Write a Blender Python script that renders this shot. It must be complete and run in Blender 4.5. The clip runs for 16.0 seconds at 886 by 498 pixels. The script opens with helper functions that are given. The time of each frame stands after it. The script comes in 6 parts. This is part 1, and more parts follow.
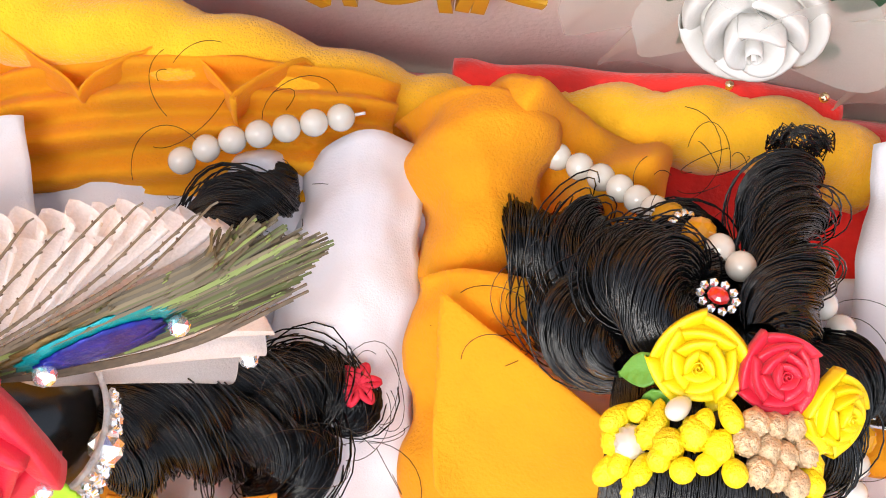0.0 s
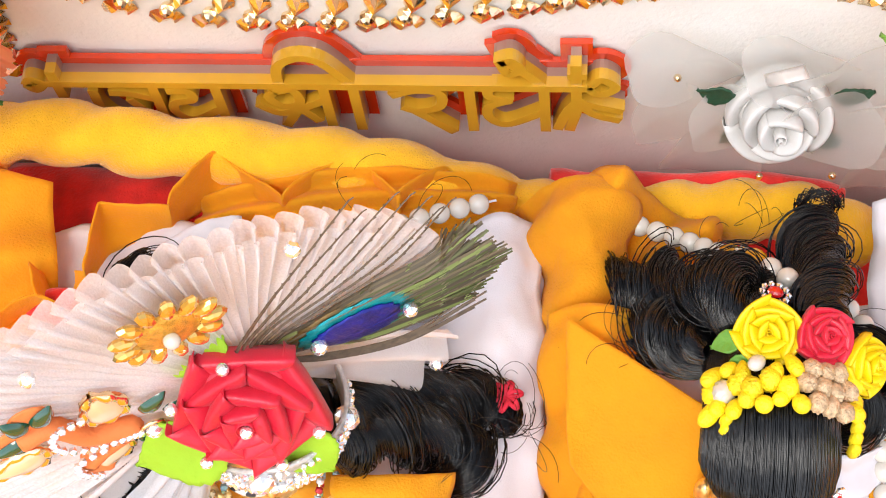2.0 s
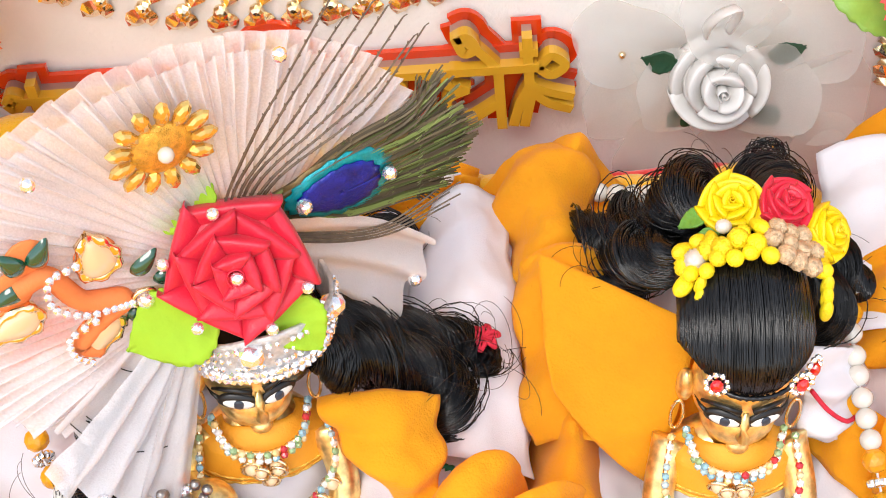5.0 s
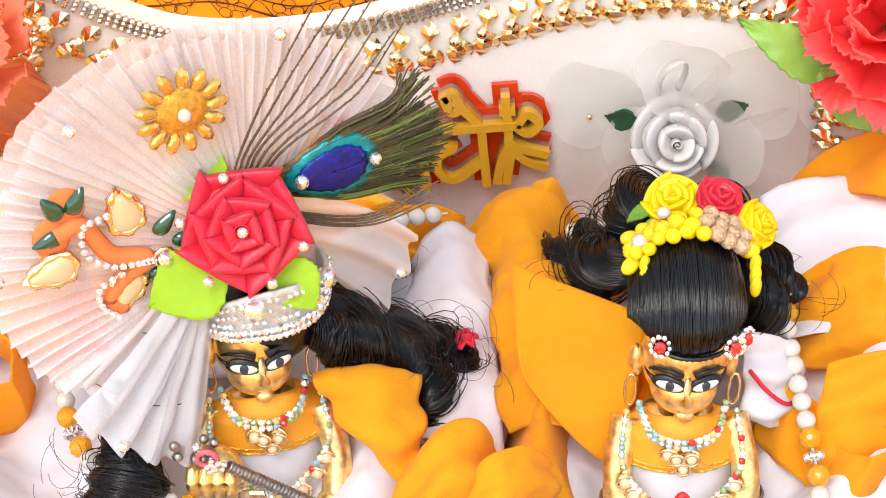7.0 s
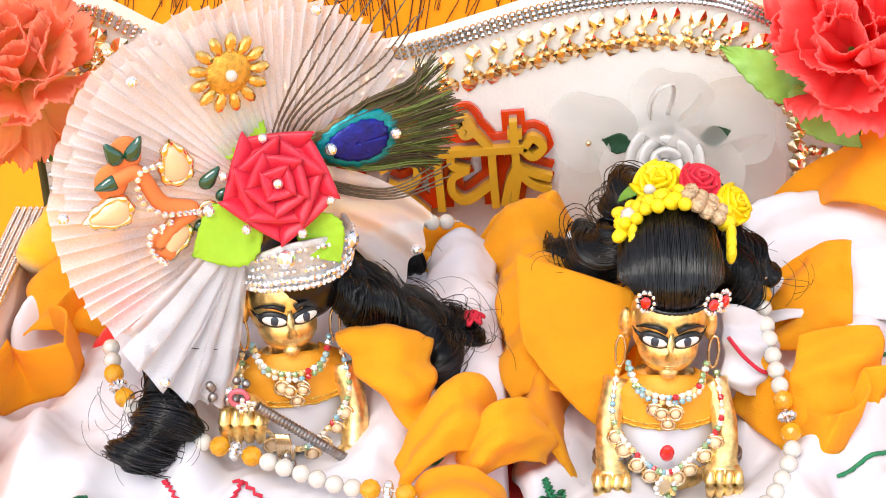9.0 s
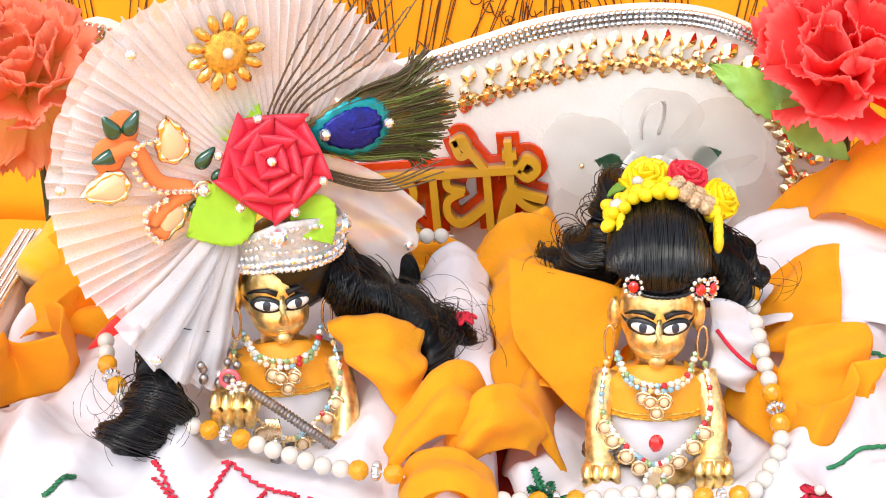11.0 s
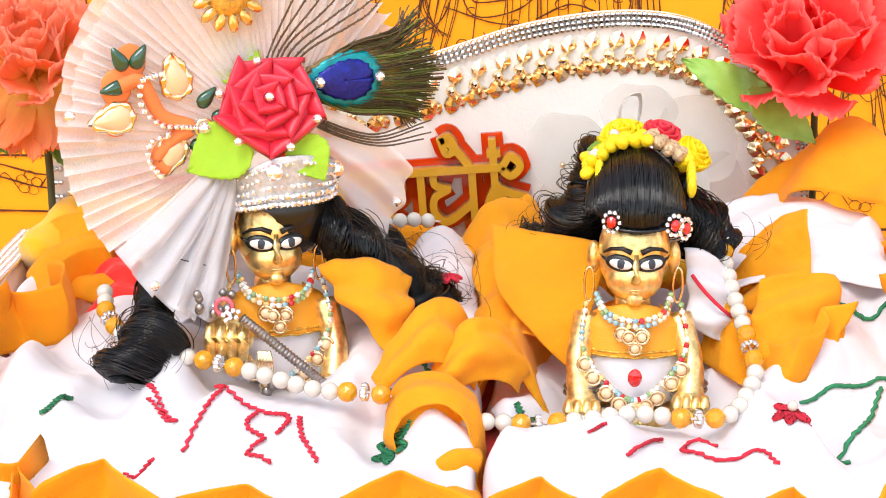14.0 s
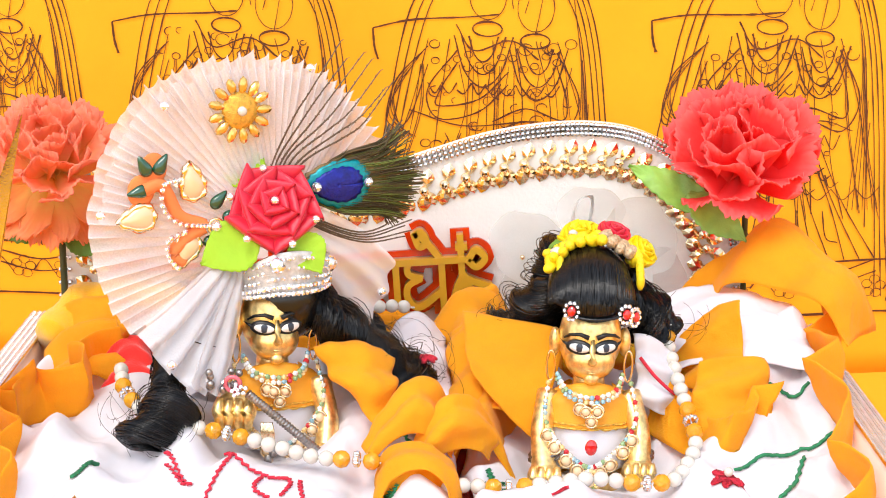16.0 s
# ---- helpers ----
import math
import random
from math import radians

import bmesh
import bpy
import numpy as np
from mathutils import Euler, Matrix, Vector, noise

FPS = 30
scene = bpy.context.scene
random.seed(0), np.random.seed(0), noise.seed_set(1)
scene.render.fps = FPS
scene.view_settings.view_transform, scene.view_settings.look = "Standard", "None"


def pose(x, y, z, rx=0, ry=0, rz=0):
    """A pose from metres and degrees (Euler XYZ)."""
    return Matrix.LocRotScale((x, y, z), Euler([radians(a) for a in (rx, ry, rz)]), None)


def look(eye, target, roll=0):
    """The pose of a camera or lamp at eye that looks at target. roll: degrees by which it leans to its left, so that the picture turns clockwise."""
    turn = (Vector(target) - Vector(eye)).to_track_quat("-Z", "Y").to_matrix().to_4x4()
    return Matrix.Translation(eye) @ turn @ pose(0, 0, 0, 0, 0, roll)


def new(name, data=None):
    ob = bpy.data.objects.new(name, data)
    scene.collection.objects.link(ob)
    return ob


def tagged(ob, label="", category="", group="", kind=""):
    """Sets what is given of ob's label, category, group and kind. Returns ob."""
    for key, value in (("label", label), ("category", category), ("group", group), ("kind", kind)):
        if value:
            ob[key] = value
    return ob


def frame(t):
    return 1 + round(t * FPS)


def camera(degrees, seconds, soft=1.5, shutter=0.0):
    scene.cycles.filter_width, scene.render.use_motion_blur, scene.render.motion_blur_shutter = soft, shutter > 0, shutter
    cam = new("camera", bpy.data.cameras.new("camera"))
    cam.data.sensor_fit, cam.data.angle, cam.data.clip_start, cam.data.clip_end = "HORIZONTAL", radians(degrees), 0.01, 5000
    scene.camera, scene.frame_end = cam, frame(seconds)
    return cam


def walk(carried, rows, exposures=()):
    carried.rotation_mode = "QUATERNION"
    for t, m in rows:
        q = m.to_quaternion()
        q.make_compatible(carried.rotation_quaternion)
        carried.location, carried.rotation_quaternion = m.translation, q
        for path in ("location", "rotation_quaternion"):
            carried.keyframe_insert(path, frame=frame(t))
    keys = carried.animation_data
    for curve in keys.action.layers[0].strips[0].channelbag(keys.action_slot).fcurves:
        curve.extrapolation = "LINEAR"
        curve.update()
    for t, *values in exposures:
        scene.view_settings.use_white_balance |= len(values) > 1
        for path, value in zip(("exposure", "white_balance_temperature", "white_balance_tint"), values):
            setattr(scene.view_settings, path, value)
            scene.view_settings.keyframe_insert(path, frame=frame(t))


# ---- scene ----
cam = camera(29.1, 16.0, soft=1.0)
PATH = [
    (0, (0.0256, -0.0206, 0.3926), (0.0076, 0.1360, -0.1863), -0.06),
    (0.5, (0.0181, -0.0404, 0.4424), (0.0048, 0.1315, -0.1322), 1.55),
    (1, (0.0134, -0.0643, 0.4575), (-0.0019, 0.1283, -0.1106), 0.84),
    (1.5, (0.0004, -0.0882, 0.4759), (-0.0151, 0.1299, -0.0829), 0.27),
    (2, (-0.0059, -0.1138, 0.4864), (-0.0210, 0.1355, -0.0592), -0.14),
    (2.5, (-0.0073, -0.1426, 0.4853), (-0.0186, 0.1363, -0.0459), 0.14),
    (3, (-0.0115, -0.1632, 0.4810), (-0.0156, 0.1431, -0.0348), 0.70),
    (3.5, (-0.0141, -0.1805, 0.4646), (-0.0130, 0.1461, -0.0388), 0.79),
    (4, (-0.0182, -0.2044, 0.4553), (-0.0164, 0.1442, -0.0330), 0.31),
    (4.5, (-0.0131, -0.2143, 0.4429), (-0.0086, 0.1507, -0.0332), 0.14),
    (4.7, (-0.0130, -0.2226, 0.4337), (-0.0080, 0.1497, -0.0368), 0.01),
    (6.8, (0.0006, -0.3396, 0.4162), (-0.0073, 0.1179, 0.0281), -1.07),
    (7, (0.0047, -0.3471, 0.4128), (-0.0060, 0.1153, 0.0306), -1.34),
    (7.5, (0.0044, -0.3677, 0.4018), (-0.0104, 0.1085, 0.0371), -1.66),
    (8, (0.0057, -0.3998, 0.3954), (-0.0116, 0.0897, 0.0489), -1.34),
    (8.5, (0.0044, -0.4262, 0.3892), (-0.0137, 0.0755, 0.0606), -1.06),
    (9, (0.0092, -0.4443, 0.3818), (-0.0090, 0.0667, 0.0679), -0.79),
    (9.2, (0.0136, -0.4485, 0.3726), (-0.0055, 0.0661, 0.0646), -0.78),
    (11.3, (0.0205, -0.4921, 0.3218), (-0.0043, 0.0542, 0.0751), -0.52),
    (11.5, (0.0235, -0.5004, 0.3149), (-0.0008, 0.0491, 0.0752), -0.49),
    (12, (0.0250, -0.5111, 0.3034), (0.0006, 0.0443, 0.0778), -0.41),
    (12.5, (0.0223, -0.5218, 0.2961), (-0.0049, 0.0394, 0.0857), -0.34),
    (13, (0.0187, -0.5235, 0.2761), (-0.0084, 0.0415, 0.0760), -0.31),
    (13.5, (0.0221, -0.5284, 0.2633), (-0.0033, 0.0412, 0.0765), -0.20),
    (14, (0.0196, -0.5433, 0.2426), (-0.0005, 0.0311, 0.0703), 0.02),
    (14.5, (0.0131, -0.5614, 0.2539), (0.0044, 0.0166, 0.0933), 0.68),
    (15, (0.0113, -0.5878, 0.2586), (0.0130, -0.0068, 0.1087), 1.23),
    (15.5, (0.0069, -0.6109, 0.2594), (0.0132, -0.0294, 0.1113), 1.23),
    (16, (0.0005, -0.6207, 0.2707), (0.0066, -0.0393, 0.1230), 1.13),
]
walk(cam, [(t, look(eye, at, roll)) for t, eye, at, roll in PATH], exposures=[(0, 0.95), (1.5, 0.77), (6, 0.71), (16, 0.77)])

# ---- world and light ----
world = bpy.data.worlds.new("sky")
scene.world = world
world.use_nodes = True
wn = world.node_tree
sky = wn.nodes.new("ShaderNodeTexSky")
sky.sky_type, sky.sun_disc, sky.sun_elevation, sky.sun_rotation = "NISHITA", False, radians(58), radians(200)
wn.nodes["Background"].inputs["Strength"].default_value = 0.20
haze = wn.nodes.new("ShaderNodeHueSaturation")
haze.inputs["Saturation"].default_value = 0.45
wn.links.new(sky.outputs[0], haze.inputs["Color"])
wn.links.new(haze.outputs[0], wn.nodes["Background"].inputs[0])
sun = new("sun", bpy.data.lights.new("sun", "SUN"))
sun.data.energy, sun.data.angle, sun.data.color = 1.1, radians(28), (1.0, 0.94, 0.86)
sun.matrix_world = look((-0.35, -0.75, 1.3), (0, 0, 0))


# ---- materials ----
def mat(name, color, rough=0.5, metal=0.0, vary=0.12, scale=60.0, bump=0.15, fine=900.0, alpha=1.0, sheen=0.0, trans=0.0, coat=0.0, rand=0.0):
    m = bpy.data.materials.new(name)
    m.use_nodes = True
    nt = m.node_tree
    b = nt.nodes["Principled BSDF"]
    b.inputs["Roughness"].default_value, b.inputs["Metallic"].default_value = rough, metal
    b.inputs["Alpha"].default_value, b.inputs["Sheen Weight"].default_value = alpha, sheen
    b.inputs["Transmission Weight"].default_value, b.inputs["Coat Weight"].default_value = trans, coat
    tc = nt.nodes.new("ShaderNodeTexCoord")
    n1, n2 = nt.nodes.new("ShaderNodeTexNoise"), nt.nodes.new("ShaderNodeTexNoise")
    n1.inputs["Scale"].default_value, n2.inputs["Scale"].default_value = scale, fine
    n1.inputs["Detail"].default_value = 4
    hs = nt.nodes.new("ShaderNodeHueSaturation")
    hs.inputs["Color"].default_value = (*color, 1)
    mr = nt.nodes.new("ShaderNodeMapRange")
    mr.inputs["From Min"].default_value, mr.inputs["From Max"].default_value = 0.3, 0.7
    mr.inputs["To Min"].default_value, mr.inputs["To Max"].default_value = 1 - vary, 1 + vary
    for n in (n1, n2):
        nt.links.new(tc.outputs["Object"], n.inputs["Vector"])
    nt.links.new(n1.outputs[0], mr.inputs[0])
    if rand:
        oi = nt.nodes.new("ShaderNodeObjectInfo")
        mp = nt.nodes.new("ShaderNodeMapRange")
        mp.inputs["To Min"].default_value, mp.inputs["To Max"].default_value = 1 - rand, 1 + rand
        mu = nt.nodes.new("ShaderNodeMath")
        mu.operation = "MULTIPLY"
        nt.links.new(oi.outputs["Random"], mp.inputs[0])
        nt.links.new(mp.outputs[0], mu.inputs[0])
        nt.links.new(mr.outputs[0], mu.inputs[1])
        nt.links.new(mu.outputs[0], hs.inputs["Value"])
    else:
        nt.links.new(mr.outputs[0], hs.inputs["Value"])
    nt.links.new(hs.outputs[0], b.inputs["Base Color"])
    if bump:
        bp = nt.nodes.new("ShaderNodeBump")
        bp.inputs["Strength"].default_value, bp.inputs["Distance"].default_value = bump, 0.0005
        nt.links.new(n2.outputs[0], bp.inputs["Height"])
        nt.links.new(bp.outputs[0], b.inputs["Normal"])
    return m


def ramp_mat(name, colors, rough=0.1, metal=0.0, coord="random", spread=1.0):
    """Colours picked per piece, or graded along the object's own x."""
    m = bpy.data.materials.new(name)
    m.use_nodes = True
    nt = m.node_tree
    b = nt.nodes["Principled BSDF"]
    b.inputs["Roughness"].default_value, b.inputs["Metallic"].default_value = rough, metal
    cr = nt.nodes.new("ShaderNodeValToRGB")
    cr.color_ramp.interpolation = "CONSTANT" if coord != "uv" else "LINEAR"
    while len(cr.color_ramp.elements) < len(colors):
        cr.color_ramp.elements.new(0.5)
    for k, (e, c) in enumerate(zip(cr.color_ramp.elements, colors)):
        e.position, e.color = k / (len(colors) if coord != "uv" else len(colors) - 1), (*c, 1)
    if coord == "random":
        src = nt.nodes.new("ShaderNodeObjectInfo").outputs["Random"]
    elif coord == "island":
        src = nt.nodes.new("ShaderNodeNewGeometry").outputs["Random Per Island"]
    else:
        uv = nt.nodes.new("ShaderNodeUVMap")
        sx = nt.nodes.new("ShaderNodeSeparateXYZ")
        nt.links.new(uv.outputs[0], sx.inputs[0])
        nz = nt.nodes.new("ShaderNodeTexNoise")
        nz.inputs["Scale"].default_value = 7
        nt.links.new(uv.outputs[0], nz.inputs["Vector"])
        ad = nt.nodes.new("ShaderNodeMath")
        ad.operation = "MULTIPLY_ADD"
        ad.inputs[1].default_value = 0.35
        sb = nt.nodes.new("ShaderNodeMath")
        sb.operation = "SUBTRACT"
        sb.inputs[1].default_value = 0.175
        nt.links.new(nz.outputs[0], ad.inputs[0])
        nt.links.new(sx.outputs[1], ad.inputs[2])
        nt.links.new(ad.outputs[0], sb.inputs[0])
        src = sb.outputs[0]
    nt.links.new(src, cr.inputs[0])
    nt.links.new(cr.outputs[0], b.inputs["Base Color"])
    return m


ORANGE = (1.0, 0.51, 0.008)
M_white = mat("white_cotton", (0.76, 0.73, 0.76), 0.85, vary=0.03, bump=0.25, fine=2500, sheen=0.1)
M_orange = mat("orange_chiffon", ORANGE, 0.8, vary=0.07, bump=1.0, fine=1300, sheen=0.15)
M_bodice = mat("orange_satin", (0.85, 0.36, 0.02), 0.6, vary=0.08, fine=1500, bump=0.3)
M_backdrop = mat("yellow_cotton", (0.88, 0.385, 0.005), 0.9, vary=0.05, scale=15, bump=0.2, fine=1800)
M_print = mat("brown_print", (0.10, 0.03, 0.008), 0.9, vary=0.3, bump=0)
M_board = mat("white_leatherette", (0.80, 0.78, 0.74), 0.55, vary=0.03, bump=0.5, fine=700)
M_side = mat("peach_fabric", (0.82, 0.62, 0.52), 0.75, vary=0.04, bump=0.2)
M_red = mat("red_velvet", (0.80, 0.022, 0.015), 0.9, vary=0.3, scale=90, bump=0.6, fine=1200, sheen=0.4)
M_rope = mat("yellow_plush", (0.96, 0.50, 0.008), 0.95, vary=0.1, scale=120, bump=1.0, fine=1500, sheen=0.4)
M_brass = mat("brass", (0.92, 0.65, 0.26), 0.32, 0.9, vary=0.38, scale=330, bump=0.15, fine=700)
M_black = mat("black_paint", (0.006, 0.005, 0.005), 0.4, vary=0.1, bump=0)
M_eye = mat("white_paint", (0.75, 0.75, 0.72), 0.4, vary=0.02, bump=0)
M_iris = mat("grey_paint", (0.03, 0.04, 0.06), 0.3, vary=0.02, bump=0)
M_hair = mat("black_hair", (0.0045, 0.0045, 0.005), 0.24, vary=0.3, bump=0.1, fine=300)
M_hair.node_tree.nodes["Principled BSDF"].inputs["Specular IOR Level"].default_value = 0.5
M_pearl = mat("pearl", (0.62, 0.585, 0.52), 0.16, vary=0.03, bump=0, coat=0.6)
M_amber = mat("amber_glass", (0.96, 0.46, 0.02), 0.04, vary=0.15, scale=300, bump=0, trans=0.45)
M_gold = mat("gold_plastic", (0.95, 0.76, 0.48), 0.16, 1.0, vary=0.12, scale=300, bump=0.05)
M_goldp = mat("gold_glitter", (0.80, 0.50, 0.10), 0.35, 1.0, vary=0.3, scale=600, bump=0.8, fine=2500)
M_silver = mat("silver_metal", (0.75, 0.74, 0.72), 0.2, 1.0, vary=0.15, scale=500, bump=0.1)
M_dark = mat("tarnished_silver", (0.35, 0.32, 0.30), 0.3, 1.0, vary=0.3, scale=600, bump=0.3)
M_crystal = mat("crystal", (0.92, 0.92, 0.94), 0.07, 0.75, vary=0.1, scale=700, bump=0, coat=1.0)
M_letter = mat("mustard_acrylic", (0.58, 0.31, 0.02), 0.3, vary=0.06, bump=0, coat=0.4)
M_acry = mat("red_acrylic", (0.78, 0.05, 0.005), 0.08, vary=0.1, bump=0, trans=0.25, coat=0.5)
M_organza = mat("white_organza", (0.90, 0.88, 0.90), 0.6, vary=0.05, bump=0.7, fine=1800, alpha=0.70)
M_gauze = mat("grey_white_gauze", (0.80, 0.80, 0.84), 0.7, vary=0.06, bump=0.8, fine=1600, alpha=0.58)
M_petal_w = mat("sheer_petal", (0.78, 0.77, 0.73), 0.4, vary=0.04, bump=0.1, alpha=0.40)
M_satin_w = mat("white_satin", (0.66, 0.64, 0.61), 0.4, vary=0.04, bump=0.2)
M_redsat = mat("red_satin", (0.70, 0.015, 0.045), 0.33, vary=0.08, bump=0.25, fine=2000, sheen=0.1)
M_yelsat = mat("yellow_satin", (0.93, 0.72, 0.006), 0.4, vary=0.05, bump=0.2, fine=2000)
M_yelbud = mat("yellow_foam", (0.92, 0.70, 0.01), 0.5, vary=0.08, bump=1.0, fine=1500, rand=0.12)
M_tanbud = mat("tan_glitter", (0.64, 0.46, 0.28), 0.5, 0.3, vary=0.3, scale=800, bump=1.0, fine=2000)
M_lime = mat("lime_felt", (0.36, 0.62, 0.03), 0.8, vary=0.1, bump=0.5)
M_leaf = mat("green_leaf", (0.10, 0.25, 0.03), 0.5, vary=0.3, scale=80, bump=0.3)
M_lightleaf = mat("light_leaf", (0.25, 0.46, 0.07), 0.5, vary=0.25, scale=80, bump=0.3)
M_dkgreen = mat("dark_green_velvet", (0.012, 0.06, 0.025), 0.6, vary=0.2, bump=0.3)
M_emerald = mat("emerald_stone", (0.005, 0.07, 0.035), 0.05, vary=0.1, bump=0, coat=1.0)
M_champ = mat("champagne_pearl", (0.80, 0.56, 0.33), 0.15, vary=0.05, bump=0, coat=0.8)
M_orfelt = mat("orange_felt", (0.80, 0.22, 0.06), 0.8, vary=0.1, bump=0.4)
M_redthr = mat("red_thread", (0.60, 0.015, 0.04), 0.8, vary=0.2, scale=500, bump=0.6)
M_grnthr = mat("green_thread", (0.02, 0.20, 0.08), 0.8, vary=0.2, scale=500, bump=0.6)
M_ruby = mat("red_stone", (0.65, 0.01, 0.01), 0.08, vary=0.1, bump=0, coat=1.0)
M_barb = ramp_mat("feather_barb", [(0.10, 0.07, 0.035), (0.15, 0.11, 0.055), (0.09, 0.10, 0.025), (0.20, 0.24, 0.06), (0.07, 0.05, 0.025)], 0.5, 0.15, "island")
M_longbarb = mat("brown_barb", (0.11, 0.075, 0.045), 0.6, vary=0.4, scale=500, bump=0)
M_fbrown = mat("feather_bronze", (0.16, 0.10, 0.03), 0.4, 0.3, vary=0.4, scale=400, bump=0.6)
M_teal = mat("feather_teal", (0.0, 0.26, 0.30), 0.35, 0.3, vary=0.3, scale=300, bump=0.6)
M_blue = mat("feather_blue", (0.006, 0.012, 0.22), 0.35, 0.3, vary=0.4, scale=300, bump=0.6)
M_stones = ramp_mat("coloured_stones", [(0.85, 0.83, 0.78), (0.30, 0.50, 0.58), (0.6, 0.04, 0.05), (0.85, 0.65, 0.35), (0.85, 0.85, 0.85), (0.32, 0.45, 0.22), (0.85, 0.6, 0.25), (0.85, 0.8, 0.7), (0.45, 0.6, 0.65)], 0.08, 0.25, "random")
M_redfl = ramp_mat("red_carnation", [(1.0, 0.13, 0.10), (1.0, 0.08, 0.08), (1.0, 0.10, 0.10), (1.0, 0.19, 0.17)], 0.65, 0, "uv")
M_peach = ramp_mat("peach_carnation", [(1.0, 0.80, 0.22), (1.0, 0.68, 0.24), (1.0, 0.44, 0.20), (1.0, 0.36, 0.22)], 0.65, 0, "uv")
M_peachlow = ramp_mat("peach_outer_petal", [(1.0, 0.85, 0.25), (1.0, 0.72, 0.18), (1.0, 0.50, 0.14), (1.0, 0.40, 0.18)], 0.65, 0, "uv")
M_stem = mat("dark_stem", (0.05, 0.06, 0.02), 0.6, vary=0.2)


def glow_through(m, fac):
    """Thin cloth lets light through."""
    nt = m.node_tree
    b = nt.nodes["Principled BSDF"]
    al = b.inputs["Alpha"].default_value
    b.inputs["Alpha"].default_value = 1.0
    tr, mx = nt.nodes.new("ShaderNodeBsdfTranslucent"), nt.nodes.new("ShaderNodeMixShader")
    mx.inputs[0].default_value = fac
    src = b.inputs["Base Color"].links[0].from_socket
    nt.links.new(src, tr.inputs["Color"])
    nt.links.new(b.outputs[0], mx.inputs[1])
    nt.links.new(tr.outputs[0], mx.inputs[2])
    last = mx.outputs[0]
    if al < 1:
        tp, m2 = nt.nodes.new("ShaderNodeBsdfTransparent"), nt.nodes.new("ShaderNodeMixShader")
        wv = nt.nodes.new("ShaderNodeTexNoise")
        wv.inputs["Scale"].default_value = 140
        mr = nt.nodes.new("ShaderNodeMapRange")
        mr.inputs["To Min"].default_value, mr.inputs["To Max"].default_value = al - 0.14, al + 0.14
        nt.links.new(wv.outputs[0], mr.inputs[0])
        nt.links.new(mr.outputs[0], m2.inputs[0])
        nt.links.new(tp.outputs[0], m2.inputs[1])
        nt.links.new(last, m2.inputs[2])
        last = m2.outputs[0]
    nt.links.new(last, nt.nodes["Material Output"].inputs[0])


for m_, f_ in ((M_organza, 0.34), (M_gauze, 0.2), (M_petal_w, 0.4), (M_orange, 0.48), (M_white, 0.10), (M_redfl, 0.45), (M_peach, 0.45), (M_peachlow, 0.45), (M_redsat, 0.12), (M_yelsat, 0.2), (M_lime, 0.15)):
    glow_through(m_, f_)


# ---- building helpers ----
def part(name, bm, material, parent=None, label="", smooth=True, mats=()):
    me = bpy.data.meshes.new(name)
    bm.normal_update()
    bm.to_mesh(me)
    bm.free()
    for m in (material, *mats):
        me.materials.append(m)
    if smooth:
        me.shade_smooth()
    ob = new(name, me)
    ob.parent = parent
    return tagged(ob, label)


def thing(name, loc, label, category, group="", kind=""):
    ob = new(name)
    ob.empty_display_size = 0.005
    ob.location = loc
    return tagged(ob, label, category, group, kind)


def under(ob, parent):
    """Parent with the place in the world kept (for parts built in world coordinates)."""
    ob.parent = parent
    ob.matrix_parent_inverse = world_of(parent).inverted()
    return ob


def world_of(ob):
    m = ob.matrix_basis.copy()
    while ob.parent is not None:
        m = ob.parent.matrix_basis @ ob.matrix_parent_inverse @ m
        ob = ob.parent
    return m


def wpart(name, bm, material, parent, label="", smooth=True, mats=()):
    return under(part(name, bm, material, None, label, smooth, mats), parent)


def spline(pts, n):
    """Catmull-Rom through the points, n samples."""
    p = [Vector(q) for q in pts]
    p = [2 * p[0] - p[1]] + p + [2 * p[-1] - p[-2]]
    out = []
    for i in range(n):
        s = i / (n - 1) * (len(p) - 3)
        k = min(int(s), len(p) - 4)
        t = s - k
        a, b, c, d = p[k:k + 4]
        out.append(0.5 * (2 * b + (c - a) * t + (2 * a - 5 * b + 4 * c - d) * t * t + (3 * b - a - 3 * c + d) * t ** 3))
    return out


def tube(bm, pts, r, seg=6, cap=True, mi=0):
    rings = []
    up = Vector((0.13, 0.27, 1)).normalized()
    n = len(pts)
    for i, p in enumerate(pts):
        d = (pts[min(i + 1, n - 1)] - pts[max(i - 1, 0)]).normalized()
        a = d.cross(up)
        a = a.normalized() if a.length > 1e-4 else d.orthogonal().normalized()
        b = d.cross(a)
        q = r(i / (n - 1)) if callable(r) else r
        rings.append([bm.verts.new(p + q * (math.cos(2 * math.pi * k / seg) * a + math.sin(2 * math.pi * k / seg) * b)) for k in range(seg)])
    for x, y in zip(rings, rings[1:]):
        for k in range(seg):
            f = bm.faces.new((x[k], x[(k + 1) % seg], y[(k + 1) % seg], y[k]))
            f.material_index = mi
    if cap:
        bm.faces.new(rings[0][::-1]).material_index = mi
        bm.faces.new(rings[-1]).material_index = mi


